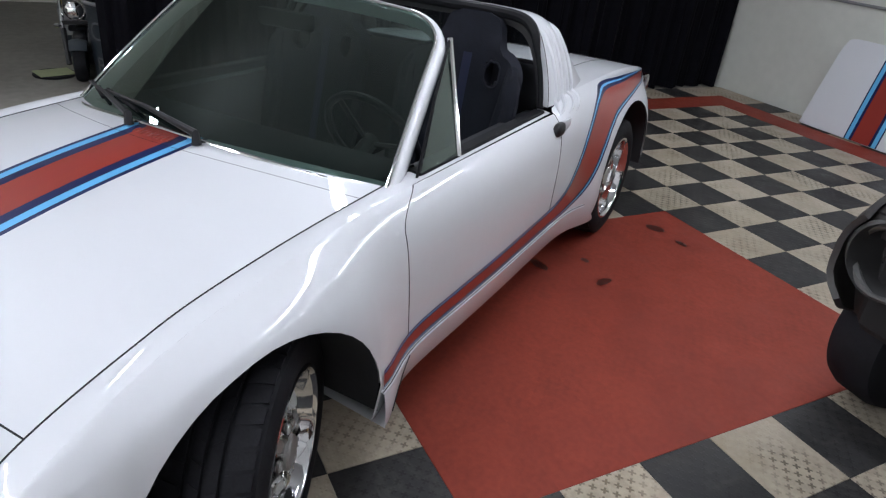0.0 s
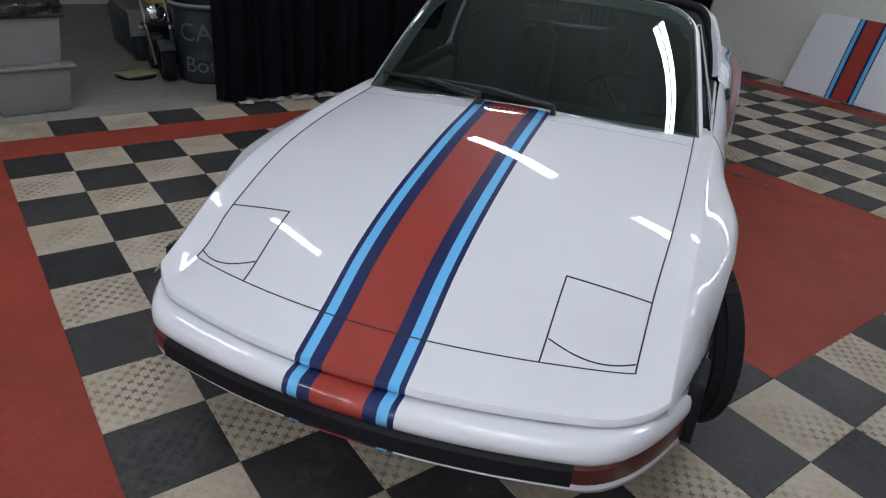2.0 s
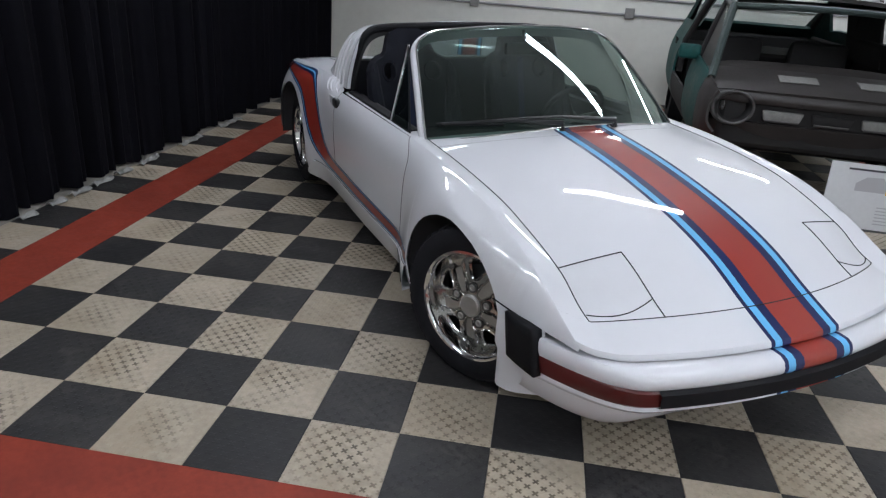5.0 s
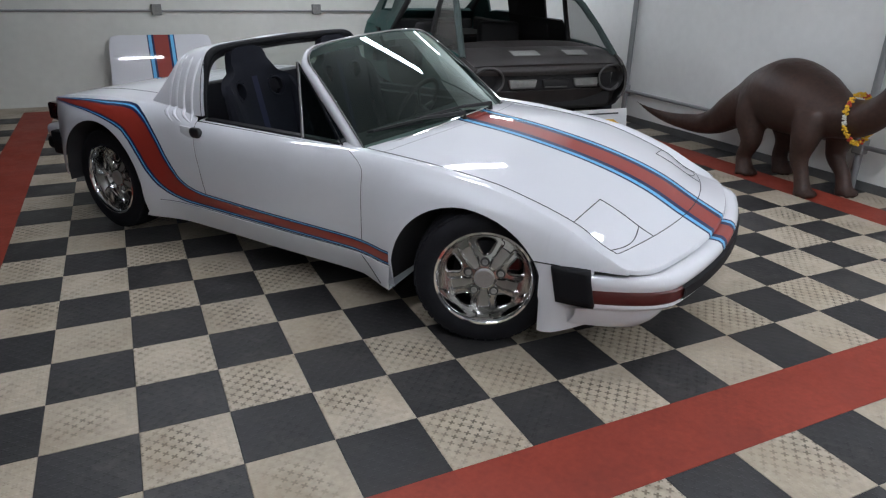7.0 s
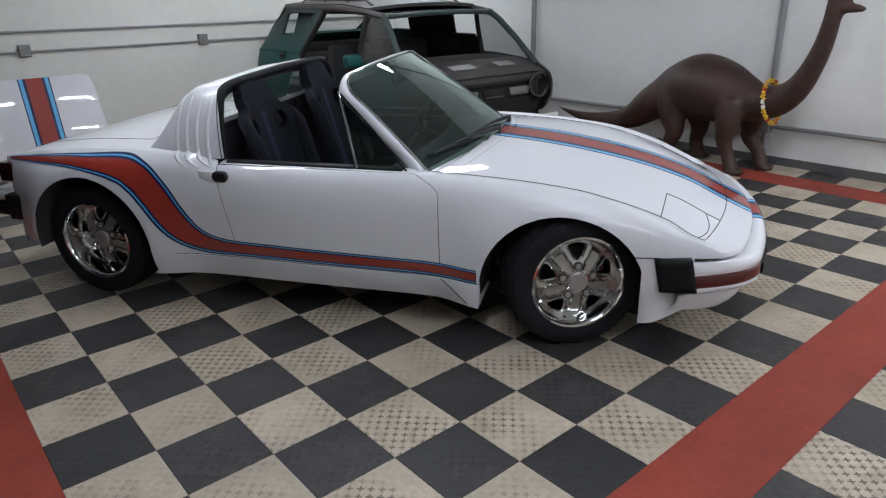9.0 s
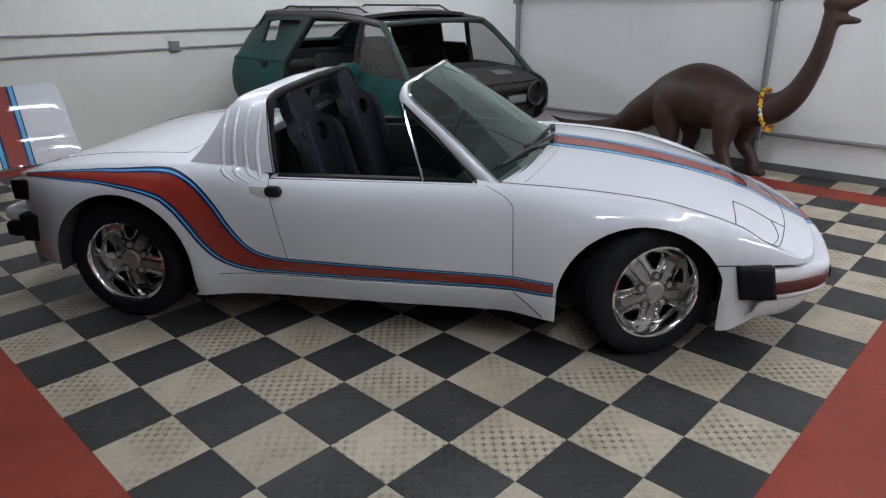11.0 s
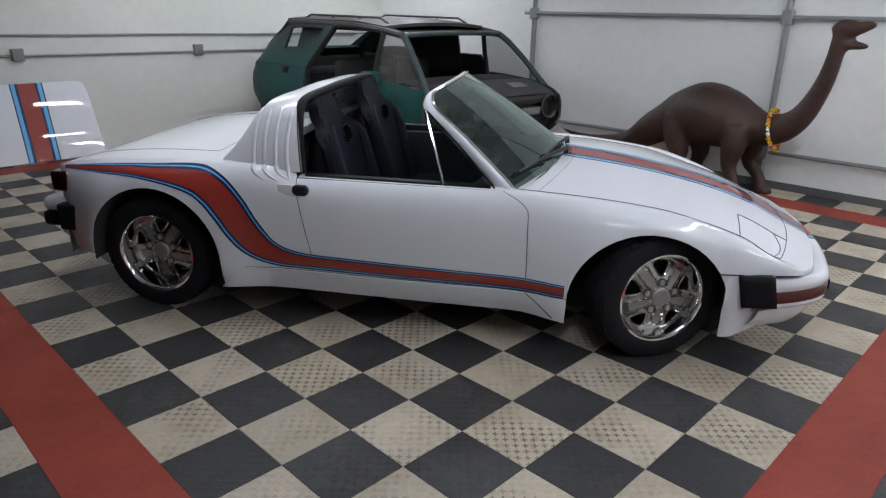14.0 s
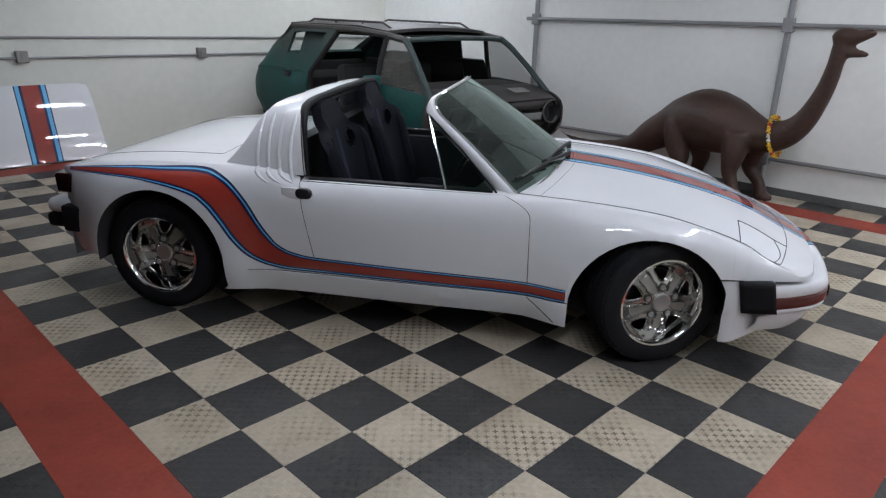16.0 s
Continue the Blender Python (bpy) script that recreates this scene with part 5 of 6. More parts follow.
dashv = grid(lambda y, v: (-0.38 - 0.42 * v, y, 0.840 + 0.075 * math.sin(v * math.pi * 0.8) * (1 - 0.5 * (y / 0.68) ** 4) - 0.2 * max(0.0, v - 0.8)), lin(-0.68, 0.68, 15), lin(0, 1, 9))
thick(part("dashboard", mesh_of("dashboard", *dashv), dark_primer, buck, "bare dark dashboard"), 0.02)
for y in (-0.36, 0.36):
    bm = bmesh.new()
    bx(bm, -1.85, -1.30, y - 0.24, y + 0.24, 0.42, 0.60, 0.05, 2)
    bx(bm, -1.98, -1.82, y - 0.24, y + 0.24, 0.55, 1.02, 0.05, 2)
    part("seat", bm, dark_cabin, buck)
thick(part("side_panel", facing(mesh_of("side_panel", *grid(lambda f, v: (f + 0.03 * v, 0.735 - 0.11 * v, 0.885 + 0.49 * v), lin(-2.30, -1.42, 6), lin(0, 1, 5))), (0, 1, 0)), dark_cabin, buck, "dark closed side panel"), 0.02)
hatch_at = lambda y, v: (-3.62 + 0.80 * v, y, 0.88 + 0.50 * v)
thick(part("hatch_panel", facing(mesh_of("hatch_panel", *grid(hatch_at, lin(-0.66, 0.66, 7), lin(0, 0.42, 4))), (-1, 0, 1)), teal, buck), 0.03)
part("hatch_glass", facing(mesh_of("hatch_glass", *grid(hatch_at, lin(-0.60, 0.60, 5), lin(0.42, 0.95, 4))), (-1, 0, 1)), clear_glass, buck)
for sgn in (1, -1):
    bm = bmesh.new()
    sweep(bm, [hatch_at(sgn * 0.62, v) for v in (0.38, 0.7, 1.0)], 0.03, 8)
    part("hatch_frame", bm, dark_cabin, buck)
bm = bmesh.new()
bx(bm, -1.01, -0.915, -0.925, -0.755, 0.875, 0.990, 0.026, 3)
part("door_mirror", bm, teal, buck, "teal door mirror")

# ---- poster board leaning on the grey car ----
paper_m = mat("poster_paper", (0.66, 0.67, 0.68), 0.6, var=0.04, scale=4)
ink = mat("poster_ink", (0.06, 0.06, 0.07), 0.7)
yellow_ink = mat("poster_yellow", (0.75, 0.42, 0.04), 0.6)
pale_ink = mat("poster_pale", (0.45, 0.45, 0.47), 0.6)
poster = thing("poster_board", "white printed board with a yellow car picture", "poster", at=pose(4.42, 3.10, 0.0, -8, 0, -4))
part("board", box(-0.31, 0.31, -0.006, 0.006, 0.0, 0.43, 0.002), paper_m, poster)
part("heading", box(-0.20, 0.22, -0.009, -0.0061, 0.385, 0.398), ink, poster, soft=False)
for k in range(6):
    part("text_line", box(0.02, 0.27 - 0.03 * (k % 3), -0.009, -0.0061, 0.04 + 0.022 * k, 0.047 + 0.022 * k), pale_ink, poster, soft=False)


def flat_shape(pts, y):
    v = [(x, y, z) for x, z in pts]
    return mesh_of("shape", v, [tuple(range(len(v)))])


part("picture", flat_shape([(-0.14, 0.25), (-0.14, 0.30), (-0.08, 0.345), (0.02, 0.35), (0.05, 0.31), (0.05, 0.25)], -0.0075), pale_ink, poster, soft=False)
part("picture", flat_shape([(0.05, 0.24), (0.05, 0.31), (0.09, 0.345), (0.17, 0.34), (0.23, 0.30), (0.24, 0.25), (0.2, 0.235)], -0.0075), yellow_ink, poster, soft=False)

# ---- dinosaur statue ----
dino_m = mat("brown_statue_paint", (0.044, 0.023, 0.017), 0.5, var=0.4, scale=4, bump=0.5, bscale=16, spec=0.35)
bm = bmesh.new()
DX = curve([0.8, 1.1, 1.6, 2.25, 2.6, 2.85, 3.1, 3.3, 3.55], [5.30, 5.32, 5.39, 5.47, 5.53, 5.52, 5.43, 5.32, 5.175])


def dsweep(pts, rad, n=16):
    """A limb or the trunk along places (offset from the back's line, y, z)."""
    ks = range(len(pts))
    cx, cy, cz, cr = (curve(ks, v) for v in ([p[0] for p in pts], [p[1] for p in pts], [p[2] for p in pts], rad))
    ts = lin(0, len(pts) - 1, 3 * len(pts))
    sweep(bm, [(DX(cy(t)) + cx(t), cy(t), cz(t)) for t in ts], [cr(t) for t in ts], n + 8)


dsweep([(0, 3.55, 0.405), (0, 3.46, 0.35), (0, 3.34, 0.30), (0, 3.18, 0.268), (0, 3.02, 0.262), (0, 2.85, 0.312), (0, 2.66, 0.445), (0, 2.48, 0.545), (0, 2.30, 0.630), (0, 2.10, 0.662), (0, 1.88, 0.635), (0, 1.70, 0.605), (0, 1.56, 0.590), (0, 1.41, 0.62), (0, 1.27, 0.72), (0, 1.17, 0.90), (0, 1.11, 1.09), (0, 1.085, 1.25), (0, 1.07, 1.37)],
       [0.008, 0.022, 0.042, 0.065, 0.086, 0.118, 0.160, 0.192, 0.240, 0.288, 0.258, 0.195, 0.150, 0.128, 0.100, 0.080, 0.068, 0.062, 0.066])
dsweep([(0, 1.13, 1.40), (0, 1.06, 1.44), (0, 0.97, 1.44), (0, 0.88, 1.468), (0, 0.835, 1.468)], [0.052, 0.074, 0.056, 0.036, 0.022], 12)
dsweep([(0, 1.08, 1.34), (0, 0.99, 1.318), (0, 0.90, 1.315), (0, 0.865, 1.325)], [0.052, 0.038, 0.030, 0.018], 12)
for side_, y, fy, up, big in ((-1, 2.30, 2.27, 0.52, 1.0), (1, 2.24, 2.18, 0.52, 1.0), (-1, 1.73, 1.66, 0.50, 0.88), (1, 1.68, 1.55, 0.50, 0.88)):
    knee = y - 0.055 if big == 1.0 else y + 0.015
    dsweep([(side_ * 0.13, y + 0.01, up + 0.10), (side_ * 0.165, y, up - 0.06), (side_ * 0.17, knee, 0.28), (side_ * 0.165, fy + 0.035, 0.15), (side_ * 0.165, fy, 0.055), (side_ * 0.165, fy - 0.02, 0.0)],
           [0.135 * big, 0.122 * big, 0.082 * big, 0.062 * big, 0.070 * big, 0.086 * big], 14)
    for tx in (-0.05, 0.0, 0.05):
        bmesh.ops.create_icosphere(bm, subdivisions=2, radius=0.032, matrix=Matrix.Translation((DX(fy) + side_ * 0.165 + tx, fy - 0.085 + 0.3 * abs(tx), 0.022)))
dino = tagged(part("dinosaur_statue", bm, dino_m), "brown long-necked dinosaur statue standing by the wall", "statue")
rm = dino.modifiers.new("blend", "REMESH")
rm.mode, rm.voxel_size, rm.use_smooth_shade = "VOXEL", 0.016, True
sm = dino.modifiers.new("soften", "SMOOTH")
sm.factor, sm.iterations = 0.5, 14

lei_y = mat("yellow_petals", (0.75, 0.45, 0.03), 0.7, var=0.2, scale=40)
lei_r = mat("red_petals", (0.5, 0.06, 0.03), 0.7, var=0.2, scale=40)
lei_w = mat("white_petals", (0.7, 0.7, 0.65), 0.7, var=0.1, scale=40)
lei = thing("flower_garland", "yellow, red and white flower garland round the statue's neck", "garland")
rng = random.Random(4)
for k in range(30):
    a = 2 * math.pi * k / 30
    c = Vector((DX(1.5) + 0.155 * math.sin(a), 1.455 + 0.035 * math.cos(a), 0.605 + 0.165 * math.cos(a)))
    bm = bmesh.new()
    for j in range(6):
        b = a * 3 + j * 1.05
        d = Vector((math.cos(b), math.sin(b) * 0.7, math.sin(b * 1.7))).normalized()
        bmesh.ops.create_icosphere(bm, subdivisions=1, radius=rng.uniform(0.007, 0.012), matrix=Matrix.Translation(c + d * rng.uniform(0.008, 0.02)))
    part("flower", bm, lei_w if k % 15 in (7, 8) else (lei_r if k % 4 == 2 else lei_y), lei)

# ---- pipes and boxes on the walls ----
def pipe(name, pts, r, label, material=conduit_metal):
    bm = bmesh.new()
    sweep(bm, pts, r, 10)
    return tagged(part(name, bm, material), label, name.replace("_", " "), kind="structure")


yw = WALL_Y - 0.02
pipe("conduit", [(-0.6, yw, 1.245), (WALL_X + 0.15, yw, 1.199)], 0.013, "thin galvanised conduit along the wall")
pipe("conduit", [(-0.6, yw, 1.04), (WALL_X + 0.15, yw, 1.014)], 0.013, "thin galvanised conduit along the wall")
box_metal = mat("outlet_box_metal", (0.22, 0.22, 0.21), 0.5, metal=0.5, var=0.15, scale=30)
for x in (1.20, 3.09):
    ob = thing("outlet_box", "grey metal electrical outlet box on the conduit", "outlet box", "outlet boxes", at=pose(x, WALL_Y, 1.045))
    part("body", box(-0.055, 0.055, -0.055, 0.0, -0.06, 0.06, 0.006, 2), box_metal, ob)
    part("cover", box(-0.05, 0.05, -0.060, -0.054, -0.055, 0.055, 0.003), box_metal, ob)
    part("socket", box(-0.018, 0.018, -0.063, -0.0595, -0.03, 0.03, 0.003), box_metal, ob)
xw = WALL_X - 0.03
for y in (4.40, 1.64):
    pipe("door_track", [(xw, y, 0.0), (xw, y, 1.52), (xw, y, CEIL)], 0.028, "upright galvanised steel track on the wall")
pipe("door_rail", [(xw - 0.02, 4.52, 1.515), (xw - 0.02, -3.0, 1.505)], 0.020, "level galvanised rail on the wall")
pipe("door_rail", [(xw - 0.02, 4.6, 0.340), (xw - 0.02, -3.0, 0.332)], 0.018, "level galvanised rail on the wall")
for y in (4.40, 1.64):
    for z in (1.51, 0.338):
        part_ob = part("rail_bracket", box(xw - 0.045, xw + 0.03, y - 0.045, y + 0.045, z - 0.06, z + 0.06, 0.008), conduit_metal)
        tagged(part_ob, "small steel bracket joining rail and track", "bracket", "rail brackets")
tagged(part("baseboard", box(WALL_X - 0.012, WALL_X, -5.0, 4.47, -0.01, 0.07), mat("grey_base", (0.10, 0.10, 0.10), 0.7, var=0.2, scale=6)), "dark grey strip along the wall's foot", "baseboard", kind="structure")

# ---- black curtain ----
def curtain_fn(y, z):
    x = -0.645 + 0.035 * math.sin(y * 21) + 0.02 * math.sin(y * 47 + 1.3) + 0.012 * math.sin(y * 90)
    return (x * (1 + 0.02 * (2.6 - z)), y, z + (0.010 * math.sin(y * 31) if z < 0.1 else 0))
cur = part("curtain", mesh_of("curtain", *grid(curtain_fn, lin(1.44, WALL_Y - 0.01, 420), [0.001, 0.3, 1.0, 1.8, 2.96])), cloth_black)
thick(cur, 0.006, 0.0)
tagged(cur, "floor-length pleated black cloth curtain", "curtain")
# pale hem scraps along the curtain's foot
scrap_m = mat("pale_plastic", (0.24, 0.24, 0.23), 0.5, var=0.15, scale=20)
for y, w in ((1.60, 0.05), (1.84, 0.06), (2.05, 0.09), (2.27, 0.10), (2.50, 0.08), (2.80, 0.12), (3.4, 0.16), (4.1, 0.2)):
    bm = bmesh.new()
    vf = grid(lambda u, v, y=y, w=w: (-0.585 + 0.05 * v + 0.01 * math.sin(u * 40), y + u, 0.012 + 0.018 * math.sin(v * math.pi) * (1 + 0.5 * math.sin(u * 60))), lin(-w, w, 14), lin(0, 1, 5))
    ob = thick(part("plastic_scrap", mesh_of("scrap", *vf), scrap_m), 0.004)
    tagged(ob, "crumpled pale plastic sheet at the curtain's foot", "plastic sheet", "plastic scraps under the curtain")

# ---- storage corner ----
drum_m = mat("dark_blue_drum", (0.012, 0.017, 0.024), 0.5, var=0.25, scale=8, bump=0.1, bscale=20)
chalk = mat("chalk_paint", (0.10, 0.105, 0.108), 0.8, var=0.3, scale=40)
drum = thing("drum", "open dark plastic drum with hand-painted letters", "drum", at=pose(-1.42, 1.62, -0.012))
part("body", lathe([(0.0, 0.0), (0.22, 0.0), (0.235, 0.02), (0.24, 0.18), (0.246, 0.20), (0.24, 0.22), (0.245, 0.38), (0.25, 0.40), (0.245, 0.42), (0.25, 0.56), (0.262, 0.575), (0.262, 0.60), (0.235, 0.60), (0.23, 0.03), (0.0, 0.03)], 48, "z"), drum_m, drum)
bm = bmesh.new()
sweep(bm, [(0.258 * math.cos(a), 0.258 * math.sin(a), 0.598) for a in lin(0, 2 * math.pi, 41)], 0.014, 8, cap=False)
part("lid_ring", bm, mat("grey_ring", (0.2, 0.2, 0.2), 0.5), drum, "grey rim ring")


def wrapped_text(text, size, az, z0, r):
    """Letters bent round the drum."""
    cu = bpy.data.curves.new("lettering", "FONT")
    cu.body, cu.size, cu.align_x, cu.offset = text, size, "CENTER", 0.0
    tmp = bpy.data.objects.new("lettering_tmp", cu)
    scene.collection.objects.link(tmp)
    bpy.context.view_layer.update()
    me = bpy.data.meshes.new_from_object(tmp.evaluated_get(bpy.context.evaluated_depsgraph_get()))
    bpy.data.objects.remove(tmp)
    b2 = bmesh.new()
    b2.from_mesh(me)
    bmesh.ops.subdivide_edges(b2, edges=[e for e in b2.edges if e.calc_length() > 0.03], cuts=3)
    for v in b2.verts:
        a = az + v.co.x / r
        v.co = Vector((r * math.cos(a), r * math.sin(a), z0 + v.co.y))
    return b2


part("lettering", wrapped_text("CA", 0.19, math.radians(-37), 0.34, 0.256), chalk, drum, "pale painted letters", soft=False)
part("lettering", wrapped_text("Bot", 0.17, math.radians(-32), 0.10, 0.2535), chalk, drum, "pale painted letters", soft=False)

tote_m = mat("grey_plastic_tote", (0.17, 0.172, 0.17), 0.45, var=0.1, scale=6)
def tote(z, s, label):
    t = thing("storage_tote", label, "storage box", "stacked storage totes", at=pose(-0.98, 0.27, z, 0, 0, 6))
    bm = bmesh.new()
    bx(bm, -0.19 * s, 0.19 * s, -0.24 * s, 0.24 * s, 0.0, 0.30, 0.02, 2)
    for v in bm.verts:
        k = 0.86 + 0.14 * v.co.z / 0.30
        v.co.x *= k
        v.co.y *= k
    part("tub", bm, tote_m, t)
    part("lid", box(-0.215 * s, 0.215 * s, -0.265 * s, 0.265 * s, 0.295, 0.32, 0.008, 2), tote_m if z < 0.1 else black_trim, t, "grey snap-on lid" if z < 0.1 else "black snap-on lid")
    return t


tote(-0.012, 1.0, "grey plastic storage tote standing on the concrete")
tote(0.305, 0.95, "grey plastic storage tote stacked on another")
bag_m = mat("black_plastic_bag", (0.015, 0.015, 0.016), 0.3, var=0.3, scale=10, bump=0.6, bscale=14)
bm = bmesh.new()
bmesh.ops.create_icosphere(bm, subdivisions=4, radius=1.0)
for v in bm.verts:
    n = noise.noise(v.co * 2.3) * 0.18
    v.co = Vector((v.co.x * 0.24 * (1 + n), v.co.y * 0.28 * (1 + n), max(v.co.z, -0.3) * 0.11 * (1 + 2 * n)))
bag = part("plastic_bag", bm, bag_m)
bag.location = (-0.98, 0.27, 0.658)
tagged(bag, "crumpled black plastic bag on the totes", "bag")

blue_m = mat("blue_plastic", (0.014, 0.025, 0.036), 0.4, var=0.15, scale=5)
yel_m = mat("yellow_plastic", (0.62, 0.45, 0.03), 0.45, var=0.1, scale=8)
bin_ = thing("blue_bin", "dark blue plastic bin under a dusty grey cover", "bin", at=pose(-2.46, 1.47, -0.012, 0, 0, 0))
bm = bmesh.new()
bx(bm, -0.44, 0.44, -0.29, 0.29, 0.0, 0.40, 0.07, 4)
for v in bm.verts:
    q = 0.93 + 0.07 * min(1.0, v.co.z / 0.30)
    v.co.x *= q
    v.co.y *= q
part("tub", bm, blue_m, bin_)
cover_m = mat("dusty_cover", (0.115, 0.112, 0.102), 0.8, var=0.3, scale=7, bump=0.2, bscale=30)
bm = bmesh.new()
bx(bm, -0.455, 0.455, -0.305, 0.305, 0.395, 0.46, 0.03, 4)
for v in bm.verts:
    v.co.z += 0.012 * noise.noise(v.co * 5.0)
part("cover", bm, cover_m, bin_, "dusty grey cover")
part("end_flap", bx(bmesh.new(), 0.455, 0.463, -0.30, -0.13, 0.23, 0.44, 0.003), tote_m, bin_, "stiff grey flap hanging over the end")
case = thing("yellow_case", "yellow plastic tool case lying on the bin", "tool case", at=pose(-2.40, 1.52, 0.448, 0, 0, 5))
part("shell", box(-0.28, 0.28, -0.16, 0.20, 0.0, 0.16, 0.03, 3), yel_m, case)
for z in (0.045, 0.085, 0.12):
    part("rib", bx(bmesh.new(), -0.22, 0.22, -0.168, -0.158, z, z + 0.012, 0.003), yel_m, case)
part("handle", bx(bmesh.new(), 0.28, 0.31, -0.07, 0.07, 0.06, 0.10, 0.01), black_trim, case)
board = thing("green_board", "thin pale green board lying on the concrete", "board", at=pose(-1.62, 1.09, -0.012, 0, 0, 20))
part("sheet", box(-0.10, 0.10, -0.13, 0.13, 0.018, 0.026, 0.002), mat("pale_green", (0.42, 0.46, 0.26), 0.7, var=0.1, scale=10), board)
part("base", lathe([(0.0, 0.0), (0.15, 0.0), (0.155, 0.012), (0.15, 0.018), (0.0, 0.018)], 32, "z"), black_rubber, board)

# small raked motorcycle
guard_m = mat("blue_grey_mudguard", (0.05, 0.06, 0.07), 0.4, var=0.2, scale=12)
sc = thing("mini_motorcycle", "small dark motorcycle with a raked chrome fork and round headlamp", "motorcycle", at=pose(-1.75, 1.30, -0.012, 0, 0, -2))
for x in (0.33, -0.07):
    ob = part("wheel", lathe([(0.075, 0.038), (0.11, 0.048), (0.135, 0.040), (0.145, 0.018), (0.146, 0.0), (0.145, -0.018), (0.135, -0.040), (0.11, -0.048), (0.075, -0.038)], 32, closed=True), tyre_rubber, sc)
    ob.location = (x, 0, 0.146)
    part("rim", lathe([(0.0, 0.02), (0.08, 0.03), (0.08, -0.03), (0.0, -0.02)], 20), matte_dark, ob)
for y in (-0.09, 0.09):
    bm = bmesh.new()
    sweep(bm, [(0.19, y, 0.355), (0.035, y, 0.62), (-0.11, y, 0.87)], 0.012, 8)
    leg = part("fork_leg", bm, chrome, sc, "chrome fork leg")
    bm = bmesh.new()
    sweep(bm, [(0.335, y * 0.85, 0.13), (0.185, y, 0.365)], 0.020, 8)
    part("slider", bm, black_trim, leg, "dark lower fork tube")
for x, z in ((0.155, 0.405), (0.0, 0.665)):
    part("fork_clamp", bx(bmesh.new(), x - 0.03, x + 0.02, -0.10, 0.10, z - 0.014, z + 0.014, 0.008), black_trim if z < 0.5 else chrome, sc)
lamp_ob = part("headlamp", lathe([(0.0, 0.035), (0.045, 0.033), (0.064, 0.02), (0.070, 0.024), (0.075, 0.012), (0.070, -0.02), (0.045, -0.065), (0.0, -0.08)], 28), chrome, sc, "round chrome headlamp")
lamp_ob.matrix_basis = pose(0.13, 0, 0.49, 0, 0, -90) @ pose(0, 0, 0, 8)
for y in (-0.13, 0.13):
    bm = bmesh.new()
    sweep(bm, [(0.16, y * 0.6, 0.38), (0.17, y, 0.385)], 0.006, 6)
    bx(bm, 0.15, 0.20, y - 0.02, y + 0.02, 0.37, 0.40, 0.01)
    part("indicator", bm, chrome, sc)
verts, faces = grid(lambda u, v: (0.33 + (0.158 + 0.014 * (1 - v * v)) * math.cos(u), 0.062 * v, 0.146 + (0.158 + 0.014 * (1 - v * v)) * math.sin(u)), lin(0.75, 2.5, 12), lin(-1, 1, 7))
thick(part("mudguard", mesh_of("mudguard", verts, faces), guard_m, sc, "blue-grey front mudguard"), 0.004)
bm = bmesh.new()
bx(bm, -0.06, 0.16, -0.045, 0.045, 0.16, 0.32, 0.03, 3)
sweep(bm, [(0.08, 0, 0.50), (0.0, 0, 0.36), (-0.07, 0, 0.146)], 0.02, 8)
part("frame", bm, black_trim, sc)
bm = bmesh.new()
bx(bm, -0.21, 0.03, -0.07, 0.07, 0.31, 0.36, 0.022, 3)
part("saddle", bm, black_vinyl, sc)
bm = bmesh.new()
sweep(bm, [(-0.20, -0.28, 0.90), (-0.12, -0.10, 0.87), (-0.12, 0.10, 0.87), (-0.20, 0.28, 0.90)], 0.014, 8)
part("handlebar", bm, chrome, sc)

# ---- oil stains ----
STAINS = [(2.01, 4.03, 0.055, 0.035), (2.2, 4.04, 0.03, 0.02), (2.4, 3.36, 0.02, 0.05), (2.17, 3.15, 0.05, 0.03), (2.2, 3.4, 0.02, 0.02)]
oil = mat("oil_stain", (0.075, 0.014, 0.010), 0.35, var=0.3, scale=12)
for x, y, a, w_ in STAINS:
    rng2 = random.Random(int(x * 100))
    pts = []
    for k in range(22):
        t = 2 * math.pi * k / 22
        q = 1 + 0.22 * math.sin(2 * t + x * 9) + 0.12 * rng2.uniform(-1, 1)
        pts.append((x + a * q * math.cos(t), y + w_ * q * math.sin(t), 0.004))
    ob = part("oil_stain", facing(mesh_of("stain", pts, [tuple(range(22))]), (0, 0, 1)), oil, soft=False)
    tagged(ob, "dark oil stain on the red floor tiles", "stain", "oil stains on the red floor")

